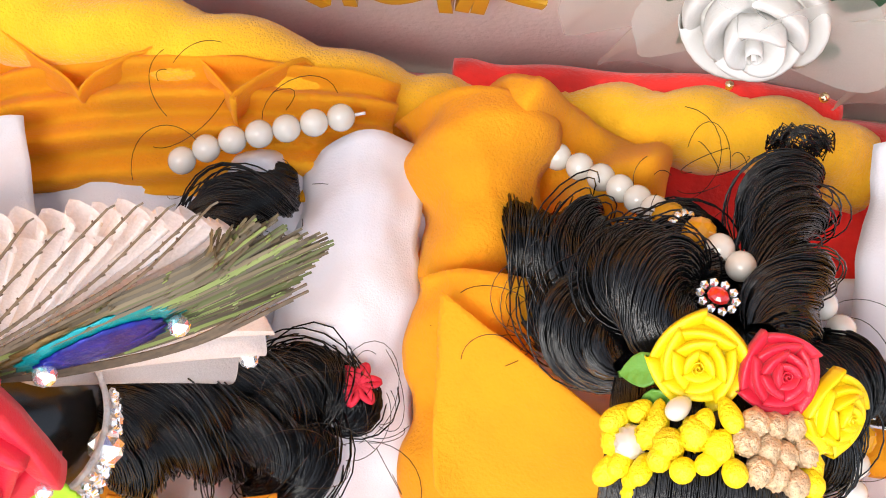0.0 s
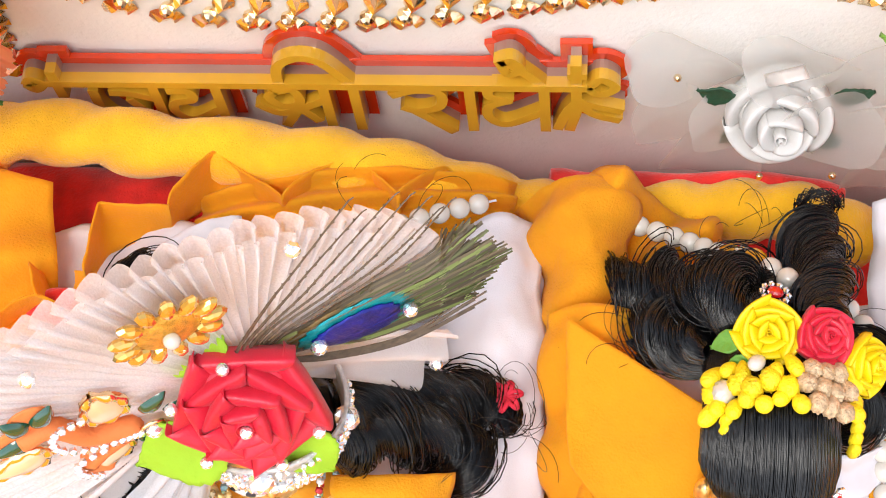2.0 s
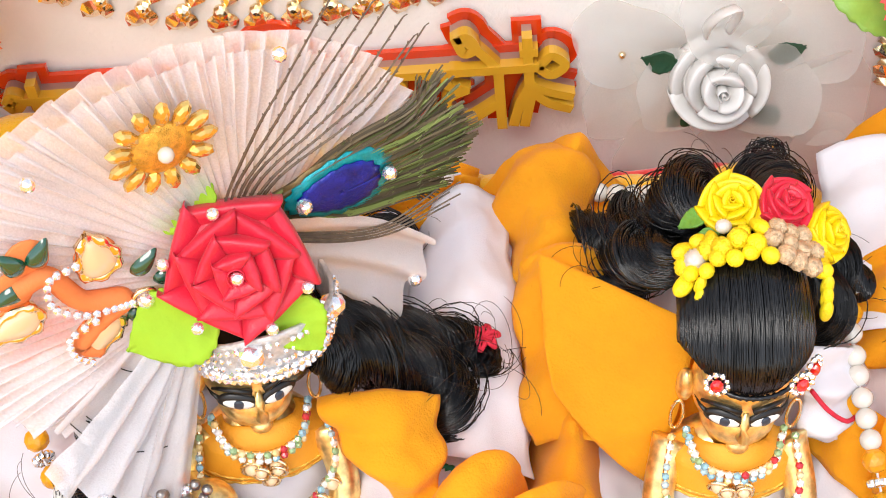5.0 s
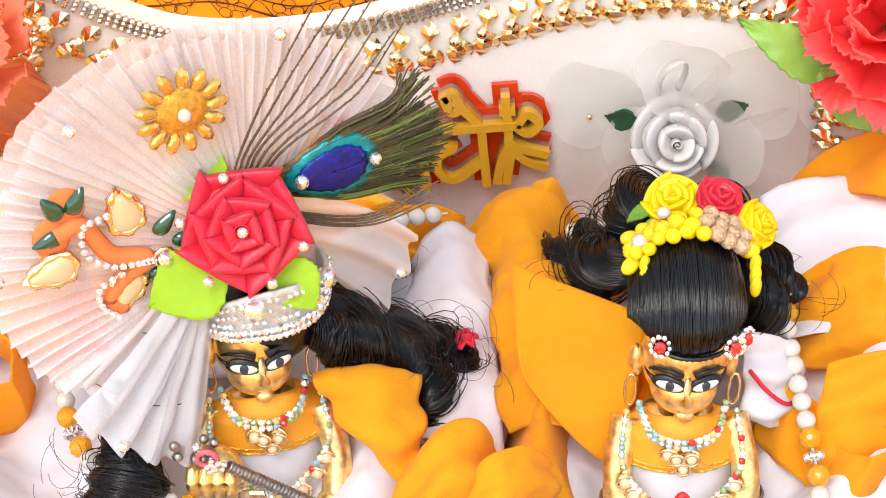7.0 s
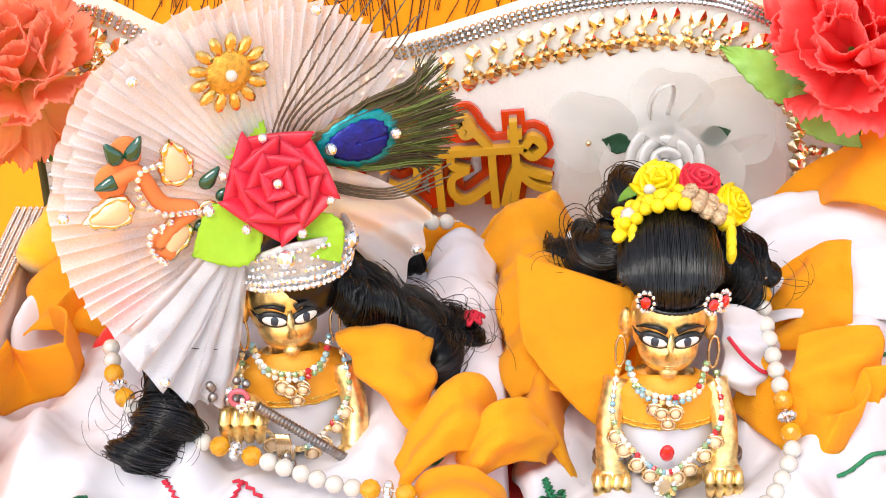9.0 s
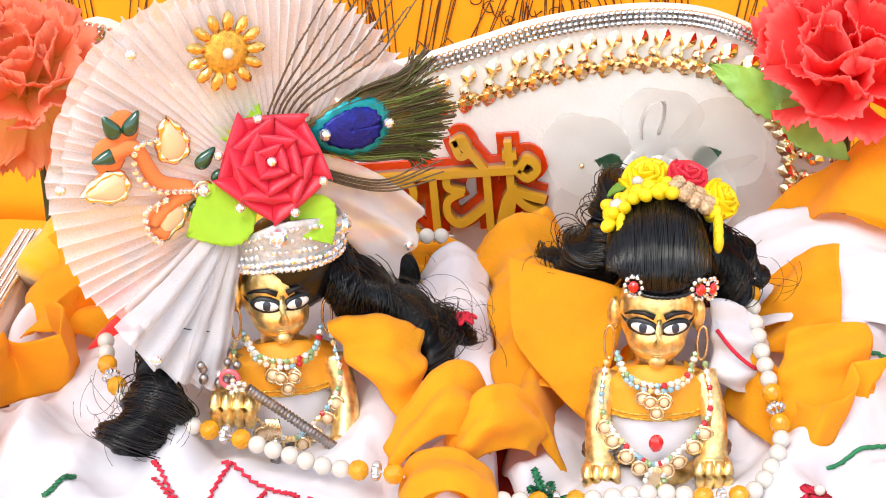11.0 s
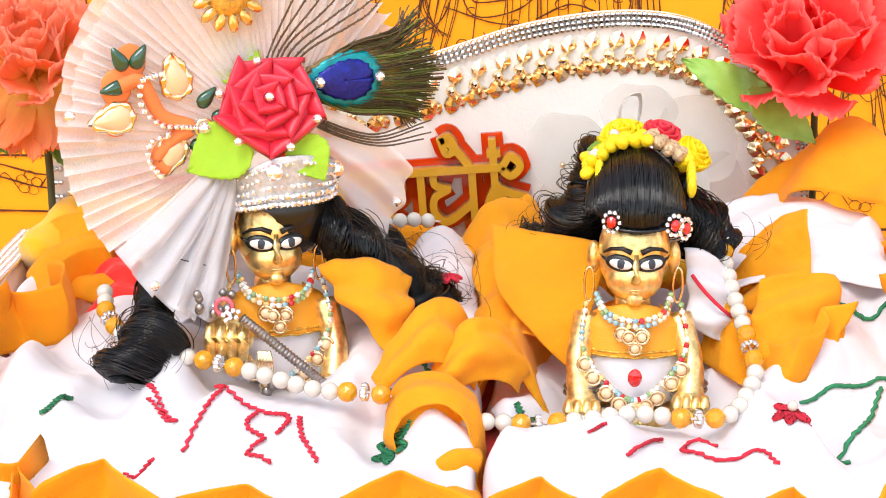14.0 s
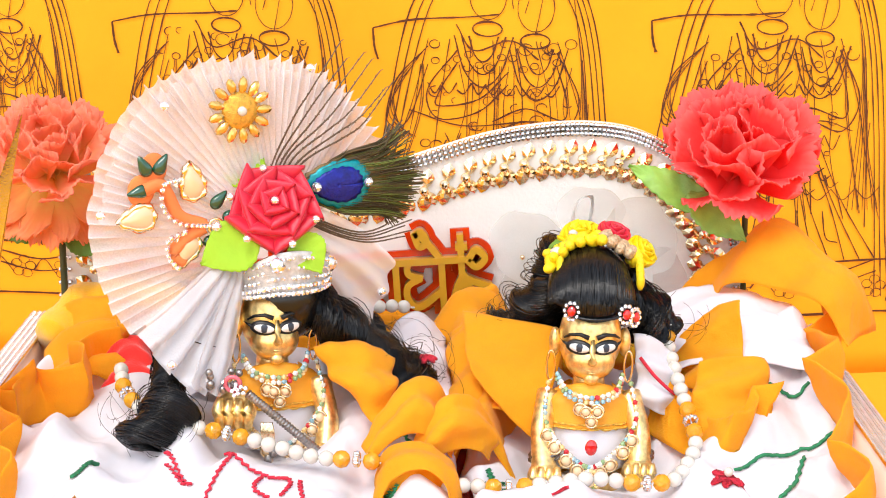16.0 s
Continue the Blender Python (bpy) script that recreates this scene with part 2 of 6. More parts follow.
def ball(bm, c, r, m=None, u=12, v=8, mi=0):
    r = (r, r, r) if isinstance(r, (int, float)) else r
    mm = Matrix.Translation(c) @ (m.to_4x4() if m else Matrix()) @ Matrix.Diagonal((*r, 1))
    top, low = bm.verts.new(mm @ Vector((0, 0, 1))), bm.verts.new(mm @ Vector((0, 0, -1)))
    rings = []
    for j in range(1, v):
        p = math.pi * j / v
        rings.append([bm.verts.new(mm @ Vector((math.sin(p) * math.cos(2 * math.pi * k / u), math.sin(p) * math.sin(2 * math.pi * k / u), math.cos(p)))) for k in range(u)])
    fs = []
    for k in range(u):
        n = (k + 1) % u
        fs.append(bm.faces.new((top, rings[0][k], rings[0][n])))
        fs.append(bm.faces.new((low, rings[-1][n], rings[-1][k])))
        for x, y in zip(rings, rings[1:]):
            fs.append(bm.faces.new((x[k], y[k], y[n], x[n])))
    for f in fs:
        f.material_index = mi


def grid(bm, fn, nu, nv, thick=0.0006, uv=True):
    """A sheet fn(u, v) with thickness."""
    vs = [[bm.verts.new(fn(i / nu, j / nv)) for j in range(nv + 1)] for i in range(nu + 1)]
    lay = bm.loops.layers.uv.verify() if uv else None
    fs = []
    for i in range(nu):
        for j in range(nv):
            f = bm.faces.new((vs[i][j], vs[i + 1][j], vs[i + 1][j + 1], vs[i][j + 1]))
            fs.append(f)
            if lay:
                for l, (a, b) in zip(f.loops, ((i, j), (i + 1, j), (i + 1, j + 1), (i, j + 1))):
                    l[lay].uv = (a / nu, b / nv)
    if thick:
        bm.normal_update()
        bmesh.ops.solidify(bm, geom=fs, thickness=thick)
    return vs


def nz(x, y, z=0.0, s=1.0):
    return noise.noise(Vector((x * s, y * s, z * s)))


def bezier(ctrl):
    """A smooth sheet through rows of control points."""
    rows = [[Vector(p) for p in r] for r in ctrl]

    def lag(ps, t):
        n = len(ps) - 1
        q = Vector((0, 0, 0))
        for k, p in enumerate(ps):
            q = q + p * (math.comb(n, k) * t ** k * (1 - t) ** (n - k))
        return q
    return lambda u, v: lag([lag(r, v) for r in rows], u)


def cloth(name, ctrl, material, label, category="cloth", nu=36, nv=24, wave=0.0015, freq=3.0, crinkle=0.0012, seed=0, parent=None):
    fn = bezier(ctrl)

    def f(u, v):
        p = fn(u, v)
        e = 0.01
        nrm = (fn(min(u + e, 1), v) - fn(max(u - e, 0), v)).cross(fn(u, min(v + e, 1)) - fn(u, max(v - e, 0)))
        nrm = nrm.normalized() if nrm.length > 1e-12 else Vector((0, 0, 1))
        return p + nrm * (wave * math.sin(freq * 2 * math.pi * (u + 0.25 * v) + seed) + crinkle * nz(p.x + seed, p.y, p.z, 90) + 0.7 * crinkle * nz(p.x, p.y + seed, p.z, 210) + 1.5 * crinkle * (0.3 - abs(nz(p.x + seed, p.y, p.z, 45))))
    bm = bmesh.new()
    grid(bm, f, nu, nv, 0.0005)
    ob = part(name, bm, material, None, label)
    if parent:
        return under(ob, parent)
    return tagged(ob, label, category)


def ruffle(name, pts, width, material, label, waves=5, amp=0.006, nu=90, nv=12, parent=None, seed=0.0, twist=1.0):
    """A gathered strip of cloth along a line, standing out along width."""
    line = spline(pts, nu + 1)
    w = Vector(width)

    def f(u, v):
        i = int(round(u * nu))
        d = (line[min(i + 1, nu)] - line[max(i - 1, 0)]).normalized()
        side = d.cross(w).normalized()
        ph = 2 * math.pi * waves * 0.75 * u + seed + 1.6 * nz(u * 5, seed, 0)
        p = line[i] + w * v * (1 + 0.14 * math.sin(ph * 0.5 + 1))
        p = p + side * amp * (0.35 + 0.75 * math.sin(1.9 * v)) * math.sin(ph) + d * amp * 0.30 * twist * math.sin(1.6 * v) * math.sin(2 * ph)
        p = p - w.normalized() * amp * 0.55 * max(0.0, v - 0.7) * (1 + math.cos(ph))
        return p + side * (0.0010 * nz(p.x, p.y, p.z, 110) + 0.0014 * (0.3 - abs(nz(p.x + seed, p.y, p.z, 60))) + 0.0005 * nz(p.x, p.y, p.z, 260))
    bm = bmesh.new()
    grid(bm, f, nu, nv, 0.0005)
    ob = part(name, bm, material, None, label)
    if parent:
        return under(ob, parent)
    return tagged(ob, label, "cloth")


# ---- ground and backdrop ----
bm = bmesh.new()
grid(bm, lambda u, v: Vector(((u - 0.5) * 400, (v - 0.5) * 400, -0.03)), 2, 2, 0)
tagged(part("ground", bm, M_backdrop), "plain yellow cotton cloth spread under the bed", "ground", kind="structure")


def fold(x, z):
    return 0.30 + 0.008 * math.sin(x * 21 + 3 * z) + 0.007 * math.sin(x * 47 + 1.3 + 4 * z) * (0.4 + z * 2) + 0.003 * nz(x, z, 0, 14)


bm = bmesh.new()
grid(bm, lambda u, v: Vector(((u - 0.5) * 1.4, fold((u - 0.5) * 1.4, v * 0.55 - 0.03), v * 0.55 - 0.03)), 140, 40, 0.001)
backdrop = tagged(part("backdrop", bm, M_backdrop), "hanging yellow cotton cloth with brown printed line drawings", "backdrop", kind="structure")


def inked(bm, pts, w=0.0006, n=None):
    """A printed line that lies on the hanging cloth."""
    line = spline([(x, 0, z) for x, z in pts], n or max(4, 5 * len(pts)))
    prev = None
    for i, p in enumerate(line):
        d = (line[min(i + 1, len(line) - 1)] - line[max(i - 1, 0)])
        a = Vector((-d.z, 0, d.x)).normalized() * 0.62 * w * (0.6 + 0.5 * abs(nz(p.x, p.z, 0, 200)) * 2)
        pair = []
        for q in (p + a, p - a):
            pair.append(bm.verts.new((q.x, fold(q.x, q.z) - 0.0009, q.z)))
        if prev:
            bm.faces.new((prev[0], prev[1], pair[1], pair[0]))
        prev = pair


def ring(bm, cx, cz, rx, rz, w=0.0005, a0=0, a1=360):
    inked(bm, [(cx + rx * math.cos(radians(a)), cz + rz * math.sin(radians(a))) for a in np.linspace(a0, a1, 13)], w, 26)


def motif(x0, z0, k=1.0, flip=1):
    """One printed pair of draped shapes, with plain ovals."""
    bm = bmesh.new()
    L = lambda pts, w=0.0006: inked(bm, [(x0 + flip * k * x, z0 + k * z) for x, z in pts], w)
    L([(0.0, 0.0), (0.02, 0.004), (0.05, 0.006), (0.068, 0.008)], 0.0009)
    L([(0.0, 0.0), (0.001, -0.01), (0.003, -0.017)], 0.0012)
    for cx, cz in ((0.062, 0.018), (0.088, 0.012)):
        ring(bm, x0 + flip * k * cx, z0 + k * cz, 0.010 * k, 0.013 * k)
        ring(bm, x0 + flip * k * cx, z0 + k * (cz + 0.004), 0.013 * k, 0.014 * k, 0.0005, 20, 200)
        ring(bm, x0 + flip * k * cx, z0 + k * (cz - 0.018), 0.008 * k, 0.004 * k, 0.0009)
    for j in range(7):
        s = j / 6
        L([(0.03 + 0.07 * s, -0.006), (0.022 + 0.09 * s, -0.04), (0.012 + 0.108 * s + 0.004 * math.sin(j), -0.07), (0.004 + 0.125 * s, -0.105)], 0.0005)
    L([(0.098, 0.03), (0.112, 0.0), (0.118, -0.05), (0.121, -0.11)], 0.0006)
    L([(0.03, -0.01), (0.012, -0.03), (0.008, -0.055), (0.02, -0.05), (0.03, -0.02)], 0.0007)
    L([(0.045, 0.002), (0.055, -0.012), (0.075, -0.006), (0.09, -0.016)], 0.0008)
    L([(0.02, -0.045), (0.05, -0.054), (0.09, -0.05), (0.11, -0.056)], 0.0007)
    for j in range(9):
        L([(0.002 + 0.014 * j, -0.088), (0.009 + 0.014 * j, -0.094), (0.016 + 0.014 * j, -0.088)], 0.0005)
        L([(0.03 + 0.008 * j, -0.03 - 0.002 * (j % 3)), (0.034 + 0.008 * j, -0.036), (0.038 + 0.008 * j, -0.03)], 0.0007)
    for j in range(12):
        ring(bm, x0 + flip * k * (0.034 + 0.006 * j), z0 + k * (-0.018 - 0.004 * math.sin(j * 1.7)), 0.0022 * k, 0.0018 * k, 0.0005)
    for j in range(5):
        L([(0.04 + 0.014 * j, -0.10), (0.043 + 0.014 * j, -0.115), (0.05 + 0.014 * j, -0.118)], 0.0007)
    rg = random.Random(int(1000 * x0) + 77)
    for j in range(16):
        s = rg.random()
        x = 0.024 + 0.088 * s
        L([(x, -0.02), (x + 0.004 * rg.uniform(-1, 1), -0.045), (x + (s - 0.5) * 0.02, -0.075), (x + (s - 0.5) * 0.034, -0.102)], 0.00042)
    for j in range(46):
        x, z = rg.uniform(0.026, 0.108), rg.uniform(-0.085, -0.004)
        r = rg.uniform(0.0015, 0.004)
        ring(bm, x0 + k * x, z0 + k * z, r, r * 0.8, 0.0005, rg.uniform(0, 180), rg.uniform(230, 400))
    for j in range(7):
        L([(0.108 + 0.002 * j, 0.02 - 0.012 * j), (0.114 + 0.001 * j, -0.03 - 0.006 * j), (0.110 + 0.003 * j, -0.10)], 0.00045)
        L([(0.052 + 0.006 * j, 0.034 - 0.001 * j * j), (0.058 + 0.006 * j, 0.030), (0.060 + 0.006 * j, 0.022)], 0.00045)
        L([(0.04 + 0.009 * j, -0.058 - 0.003 * (j % 2)), (0.045 + 0.009 * j, -0.066), (0.049 + 0.009 * j, -0.058)], 0.0006)
    for j in range(5):
        L([(0.028 - 0.003 * j, -0.012 - 0.004 * j), (0.012 - 0.001 * j, -0.034 - 0.004 * j), (0.016 + 0.002 * j, -0.06)], 0.0004)
    for j in range(3):
        L([(0.052 - 0.004 * j, 0.048), (0.030 - 0.005 * j, 0.010), (0.016 - 0.004 * j, -0.05), (0.006 - 0.004 * j, -0.11), (0.0 - 0.004 * j, -0.15)], 0.0007)
        L([(0.096 + 0.003 * j, 0.048), (0.114 + 0.003 * j, 0.004), (0.122 + 0.003 * j, -0.05), (0.127 + 0.003 * j, -0.11), (0.130 + 0.004 * j, -0.15)], 0.0007)
        for cx, cz in ((0.060, -0.004), (0.090, -0.010)):
            w = 0.008 + 0.004 * j
            L([(cx - w, cz), (cx - 0.6 * w, cz - 0.010 - 0.005 * j), (cx, cz - 0.014 - 0.007 * j), (cx + 0.6 * w, cz - 0.010 - 0.005 * j), (cx + w, cz)], 0.0008)
    for d in (0.0, 0.007):
        L([(0.046, -0.012 - d), (0.030 + d, -0.034), (0.036, -0.050 + d), (0.058, -0.046 + d), (0.074, -0.030 + d)], 0.0008)
        L([(0.100, -0.012 - d), (0.113 - d, -0.038), (0.104, -0.056 + d), (0.084, -0.050 + d), (0.066, -0.058 + d)], 0.0008)
        L([(0.002, -0.128 - d), (0.03, -0.135 - d), (0.065, -0.130 - d), (0.10, -0.136 - d), (0.13, -0.128 - d)], 0.0008)
    for j in range(15):
        e = j / 14 - 0.5
        L([(0.066 + 0.05 * e, -0.062), (0.066 + 0.085 * e + 0.003 * math.sin(j * 2.2), -0.095), (0.066 + 0.125 * e, -0.128)], 0.0006)
        L([(0.066 + 0.06 * e, -0.072 - 0.004 * (j % 4)), (0.069 + 0.06 * e, -0.079 - 0.004 * (j % 4)), (0.074 + 0.06 * e, -0.076 - 0.004 * (j % 4))], 0.0006)
    return bm


for i, (x0, z0) in enumerate(((-0.46, 0.165), (-0.315, 0.162), (-0.17, 0.160), (-0.03, 0.159), (0.121, 0.165), (0.266, 0.162), (0.41, 0.16))):
    part("print", motif(x0, z0, 1.0), M_print, backdrop, "brown printed drawing of two draped shapes" if i == 0 else "", smooth=False)
bm = bmesh.new()
for z in (0.036, 0.006):
    inked(bm, [(x, z + 0.001 * math.sin(x * 60)) for x in np.linspace(-0.6, 0.6, 25)], 0.0011)
for i in range(48):
    x, z = -0.6 + i * 0.025, 0.021
    for j in range(5):
        a = radians(72 * j + 10)
        ring(bm, x + 0.0042 * math.cos(a), z + 0.0042 * math.sin(a), 0.003, 0.0024, 0.0004)
    inked(bm, [(x + 0.006, z - 0.002), (x + 0.012, z + 0.005), (x + 0.019, z - 0.003)], 0.0005)
part("border_print", bm, M_print, backdrop, "brown printed flower border", smooth=False)

# ---- the bed ----
bed = thing("cradle_bed", (0, 0.03, -0.03), "white leatherette cradle bed trimmed with gold leaves and rhinestones", "bed")
TOP = spline([(-0.166, 0, 0.03), (-0.165, 0, 0.085), (-0.158, 0, 0.118), (-0.142, 0, 0.1315), (-0.117, 0, 0.1195), (-0.096, 0, 0.111), (-0.073, 0, 0.1085), (-0.047, 0, 0.1105), (-0.020, 0, 0.1165),
              (0.0015, 0, 0.1235), (0.024, 0, 0.131), (0.045, 0, 0.1355), (0.066, 0, 0.1378), (0.085, 0, 0.137), (0.100, 0, 0.133), (0.116, 0, 0.1245), (0.130, 0, 0.111), (0.1415, 0, 0.092), (0.146, 0, 0.065), (0.147, 0, 0.03)], 90)
BY = 0.1335
bm = bmesh.new()
fr = [bm.verts.new((p.x, BY, p.z)) for p in TOP]
lo = [bm.verts.new((p.x, BY, -0.03)) for p in TOP]
for i in range(len(TOP) - 1):
    if (TOP[i + 1] - TOP[i]).x > 1e-5:
        bm.faces.new((lo[i], lo[i + 1], fr[i + 1], fr[i]))
bmesh.ops.remove_doubles(bm, verts=bm.verts, dist=1e-6)
r = bmesh.ops.extrude_face_region(bm, geom=bm.faces[:])
bmesh.ops.translate(bm, verts=[g for g in r["geom"] if isinstance(g, bmesh.types.BMVert)], vec=(0, 0.010, 0))
bmesh.ops.recalc_face_normals(bm, faces=bm.faces)
headboard = wpart("headboard", bm, M_board, bed, "white leatherette headboard with a wavy top", smooth=False)


def box(bm, a, b, bev=0.0015):
    made = bmesh.ops.create_cube(bm, size=1, matrix=Matrix.Translation((Vector(a) + Vector(b)) / 2) @ Matrix.Diagonal((*(Vector(b) - Vector(a)), 1)))
    es = list({e for v in made["verts"] for e in v.link_edges})
    bmesh.ops.bevel(bm, geom=es, offset=bev, segments=2, affect="EDGES")


for x0, x1 in ((-0.180, -0.1665), (0.1665, 0.180)):
    bm = bmesh.new()
    box(bm, (x0, -0.10, -0.03), (x1, 0.1325, 0.046))
    rail = wpart("side_rail", bm, M_side, bed, "peach fabric side rail with rhinestone bands on top")
    bm = bmesh.new()
    for j in range(5):
        for i in range(118):
            ball(bm, (x0 + 0.0018 + j * 0.0025, -0.098 + i * 0.00195, 0.0468), 0.00105, u=6, v=4)
    tagged(wpart("rhinestone_band", bm, M_silver, rail, "rows of tiny silver rhinestones", smooth=False), kind="stuff")
bm = bmesh.new()
box(bm, (-0.166, -0.10, -0.03), (0.166, -0.088, 0.012))
wpart("front_rail", bm, M_side, bed)
bm = bmesh.new()
box(bm, (-0.1662, -0.0875, -0.03), (0.1662, 0.132, -0.005))
wpart("base", bm, M_side, bed)
# silver edging of the headboard
bm = bmesh.new()
for k, off in enumerate((0.0000, 0.0021, 0.0042)):
    step = 0
    for i in range(1, len(TOP) - 1):
        for sub in (0, 0.5):
            p = TOP[i].lerp(TOP[i + 1], sub)
            d = (TOP[i + 1] - TOP[i - 1]).normalized()
            nrm = Vector((d.z, 0, -d.x))
            q = p + nrm * off
            ball(bm, (q.x, BY - 0.0008 - 0.0004 * (k == 0), q.z), 0.00125, u=6, v=4)
tagged(wpart("rhinestone_edging", bm, M_silver, headboard, "silver rhinestone edging", smooth=False), kind="stuff")


def leaf_blob(bm, m, l=0.0042, w=0.0016, t=0.0012):
    pts = [(0, 0), (0.3, 0.75), (0.55, 1), (0.8, 0.7), (1, 0)]
    for s in (1, -1):
        prev = None
        for a, b in pts:
            v0 = bm.verts.new(m @ Vector((a * l, 0, t * math.sin(math.pi * min(a + 0.1, 1)))))
            v1 = bm.verts.new(m @ Vector((a * l, s * b * w, 0.0)))
            if prev:
                bm.faces.new((prev[0], v0, v1, prev[1]) if s < 0 else (prev[0], prev[1], v1, v0))
            prev = (v0, v1)


bm = bmesh.new()
leaf_blob(bm, pose(0.0008, 0.0002, 0, 0, 0, 62), 0.0070, 0.0024, 0.002)
leaf_blob(bm, pose(0.0002, -0.0008, 0, 0, 0, -118), 0.0068, 0.0024, 0.002)
leaf_blob(bm, pose(0.0012, -0.0006, 0, 0, 0, -82), 0.0055, 0.0018, 0.002)
ball(bm, (0, 0, 0.001), 0.0018, u=8, v=6)
bmesh.ops.remove_doubles(bm, verts=bm.verts, dist=1e-6)
me = bpy.data.meshes.new("gold_leaf")
bm.to_mesh(me)
bm.free()
me.materials.append(M_gold)
arc = [0.0]
for a, b in zip(TOP, TOP[1:]):
    arc.append(arc[-1] + (b - a).length)
n_leaf = int((arc[-1] - 0.05) / 0.0098)
for k in range(n_leaf):
    s = 0.028 + k * 0.0098
    i = max(j for j in range(len(arc)) if arc[j] <= s)
    i = min(i, len(TOP) - 2)
    p = TOP[i].lerp(TOP[i + 1], (s - arc[i]) / max(arc[i + 1] - arc[i], 1e-9))
    d = (TOP[i + 1] - TOP[i]).normalized()
    q = p + Vector((d.z, 0, -d.x)) * 0.0155
    m = Matrix(((d.x, -d.z, 0, q.x), (0, 0, -1, BY - 0.0006), (d.z, d.x, 0, q.z), (0, 0, 0, 1)))
    ob = new("gold_leaf", me)
    ob.matrix_basis = m @ pose(0, 0, 0, 0, 0, random.uniform(-6, 6)) @ Matrix.Diagonal((1.34, 1.34, 1.34, 1))
    under(ob, headboard)

# red velvet mattress
bm = bmesh.new()


def hill(u, v):
    x, y = -0.165 + 0.33 * u, -0.085 + 0.215 * v
    e = min(u, 1 - u, v, 1 - v)
    return Vector((x, y, -0.004 + 0.018 * min(1, e * 9) ** 0.5 + 0.022 * max(0, v - 0.55) * 2.2 * min(1, (1 - v) * 16) + 0.0015 * nz(x, y, 0, 60)))


grid(bm, hill, 40, 30, 0.003)
tagged(part("velvet_mattress", bm, M_red), "red velvet mattress lying in the bed", "mattress")

cloth("velvet_fold", [[(-0.1320, 0.0640, 0.0480), (-0.1240, 0.0660, 0.0640), (-0.1120, 0.0640, 0.0480)], [(-0.1320, 0.0520, 0.0460), (-0.1240, 0.0500, 0.0680), (-0.1100, 0.0500, 0.0480)], [(-0.1300, 0.0420, 0.0380), (-0.1220, 0.0400, 0.0460), (-0.1100, 0.0400, 0.0380)]], M_red, "fold of red velvet beside the white dress", wave=0.0008, seed=4)

# plush rope along the back
line = spline([(-0.160, 0.085, 0.048), (-0.150, 0.108, 0.058), (-0.125, 0.112, 0.058), (-0.098, 0.111, 0.055), (-0.06, 0.110, 0.054), (-0.035, 0.109, 0.051), (-0.005, 0.106, 0.041), (0.015, 0.106, 0.034), (0.04, 0.109, 0.031), (0.065, 0.110, 0.034), (0.085, 0.108, 0.038), (0.105, 0.105, 0.030)], 120)
bm = bmesh.new()
rings = []
for i, p in enumerate(line):
    d = (line[min(i + 1, 119)] - line[max(i - 1, 0)]).normalized()
    a = d.cross(Vector((0, 0, 1))).normalized()
    b = d.cross(a)
    rr = []
    for k in range(14):
        th = 2 * math.pi * k / 14
        q = 0.0075 * (1 + 0.34 * abs(math.sin(1.0 * th + i * 0.36)) + 0.08 * nz(i * 0.2, k * 0.4))
        rr.append(bm.verts.new(p + q * (math.cos(th) * a + math.sin(th) * b)))
    rings.append(rr)
for x, y in zip(rings, rings[1:]):
    for k in range(14):
        bm.faces.new((x[k], x[(k + 1) % 14], y[(k + 1) % 14], y[k]))
bm.faces.new(rings[0]), bm.faces.new(rings[-1])
bmesh.ops.recalc_face_normals(bm, faces=bm.faces)
tagged(part("plush_rope", bm, M_rope), "twisted yellow plush rope along the headboard", "rope")


# red velvet edge that shows behind the rope
bm = bmesh.new()
tube(bm, spline([(0.012, 0.1160, 0.034), (0.025, 0.1165, 0.033), (0.050, 0.1180, 0.032), (0.080, 0.1180, 0.035), (0.098, 0.116, 0.032)], 60), lambda t: 0.0046 + 0.0004 * math.sin(t * 22), 14)
tagged(part("velvet_edge", bm, M_red), "rolled edge of the red velvet mattress against the headboard", "mattress edge")


# ---- white dresses, spread on the bed ----
def rise(x, y):
    """Height of the spread clothes."""
    z = 0.0295 + 0.022 * (max(y, 0) / 0.09) ** 1.3
    z += 0.011 * max(0, min(1, (y + 0.045) / 0.03)) * max(0, min(1, -x / 0.02)) * (1 - max(0, min(1, (y - 0.005) / 0.03)))
    z += 0.020 * max(0.0, min(1.0, (x - 0.085) / 0.06)) * max(0, min(1, (y + 0.04) / 0.08))
    z -= 0.021 * math.exp(-((x + 0.055) / 0.026) ** 2 - ((y + 0.003) / 0.018) ** 2)
    z -= 0.006 * math.exp(-((x - 0.065) / 0.021) ** 2 - ((y - 0.004) / 0.015) ** 2)
    z -= 0.016 * max(0.0, min(1.0, (-0.040 - y) / 0.045)) ** 1.5
    z -= 0.006 * max(0.0, min(1.0, (-0.105 - x) / 0.05))
    return z


def dress_top(x, y, s=0.0):
    f = 0.0026 * math.sin(70 * x + 28 * y + 6 * nz(x + s, y, 0, 16)) + 0.0022 * math.sin(120 * x - 60 * y + 5 * nz(x, y + s, 0, 22))
    g = abs(nz(x * 1.0 + s, y * 0.6, s, 34))
    return rise(x, y) + f * 1.7 + 0.0016 * nz(x, y, s, 60) + 0.0075 * (0.35 - g) * (1 if g < 0.35 else 0) + 0.0008 * nz(x + y, y - x, s, 150)


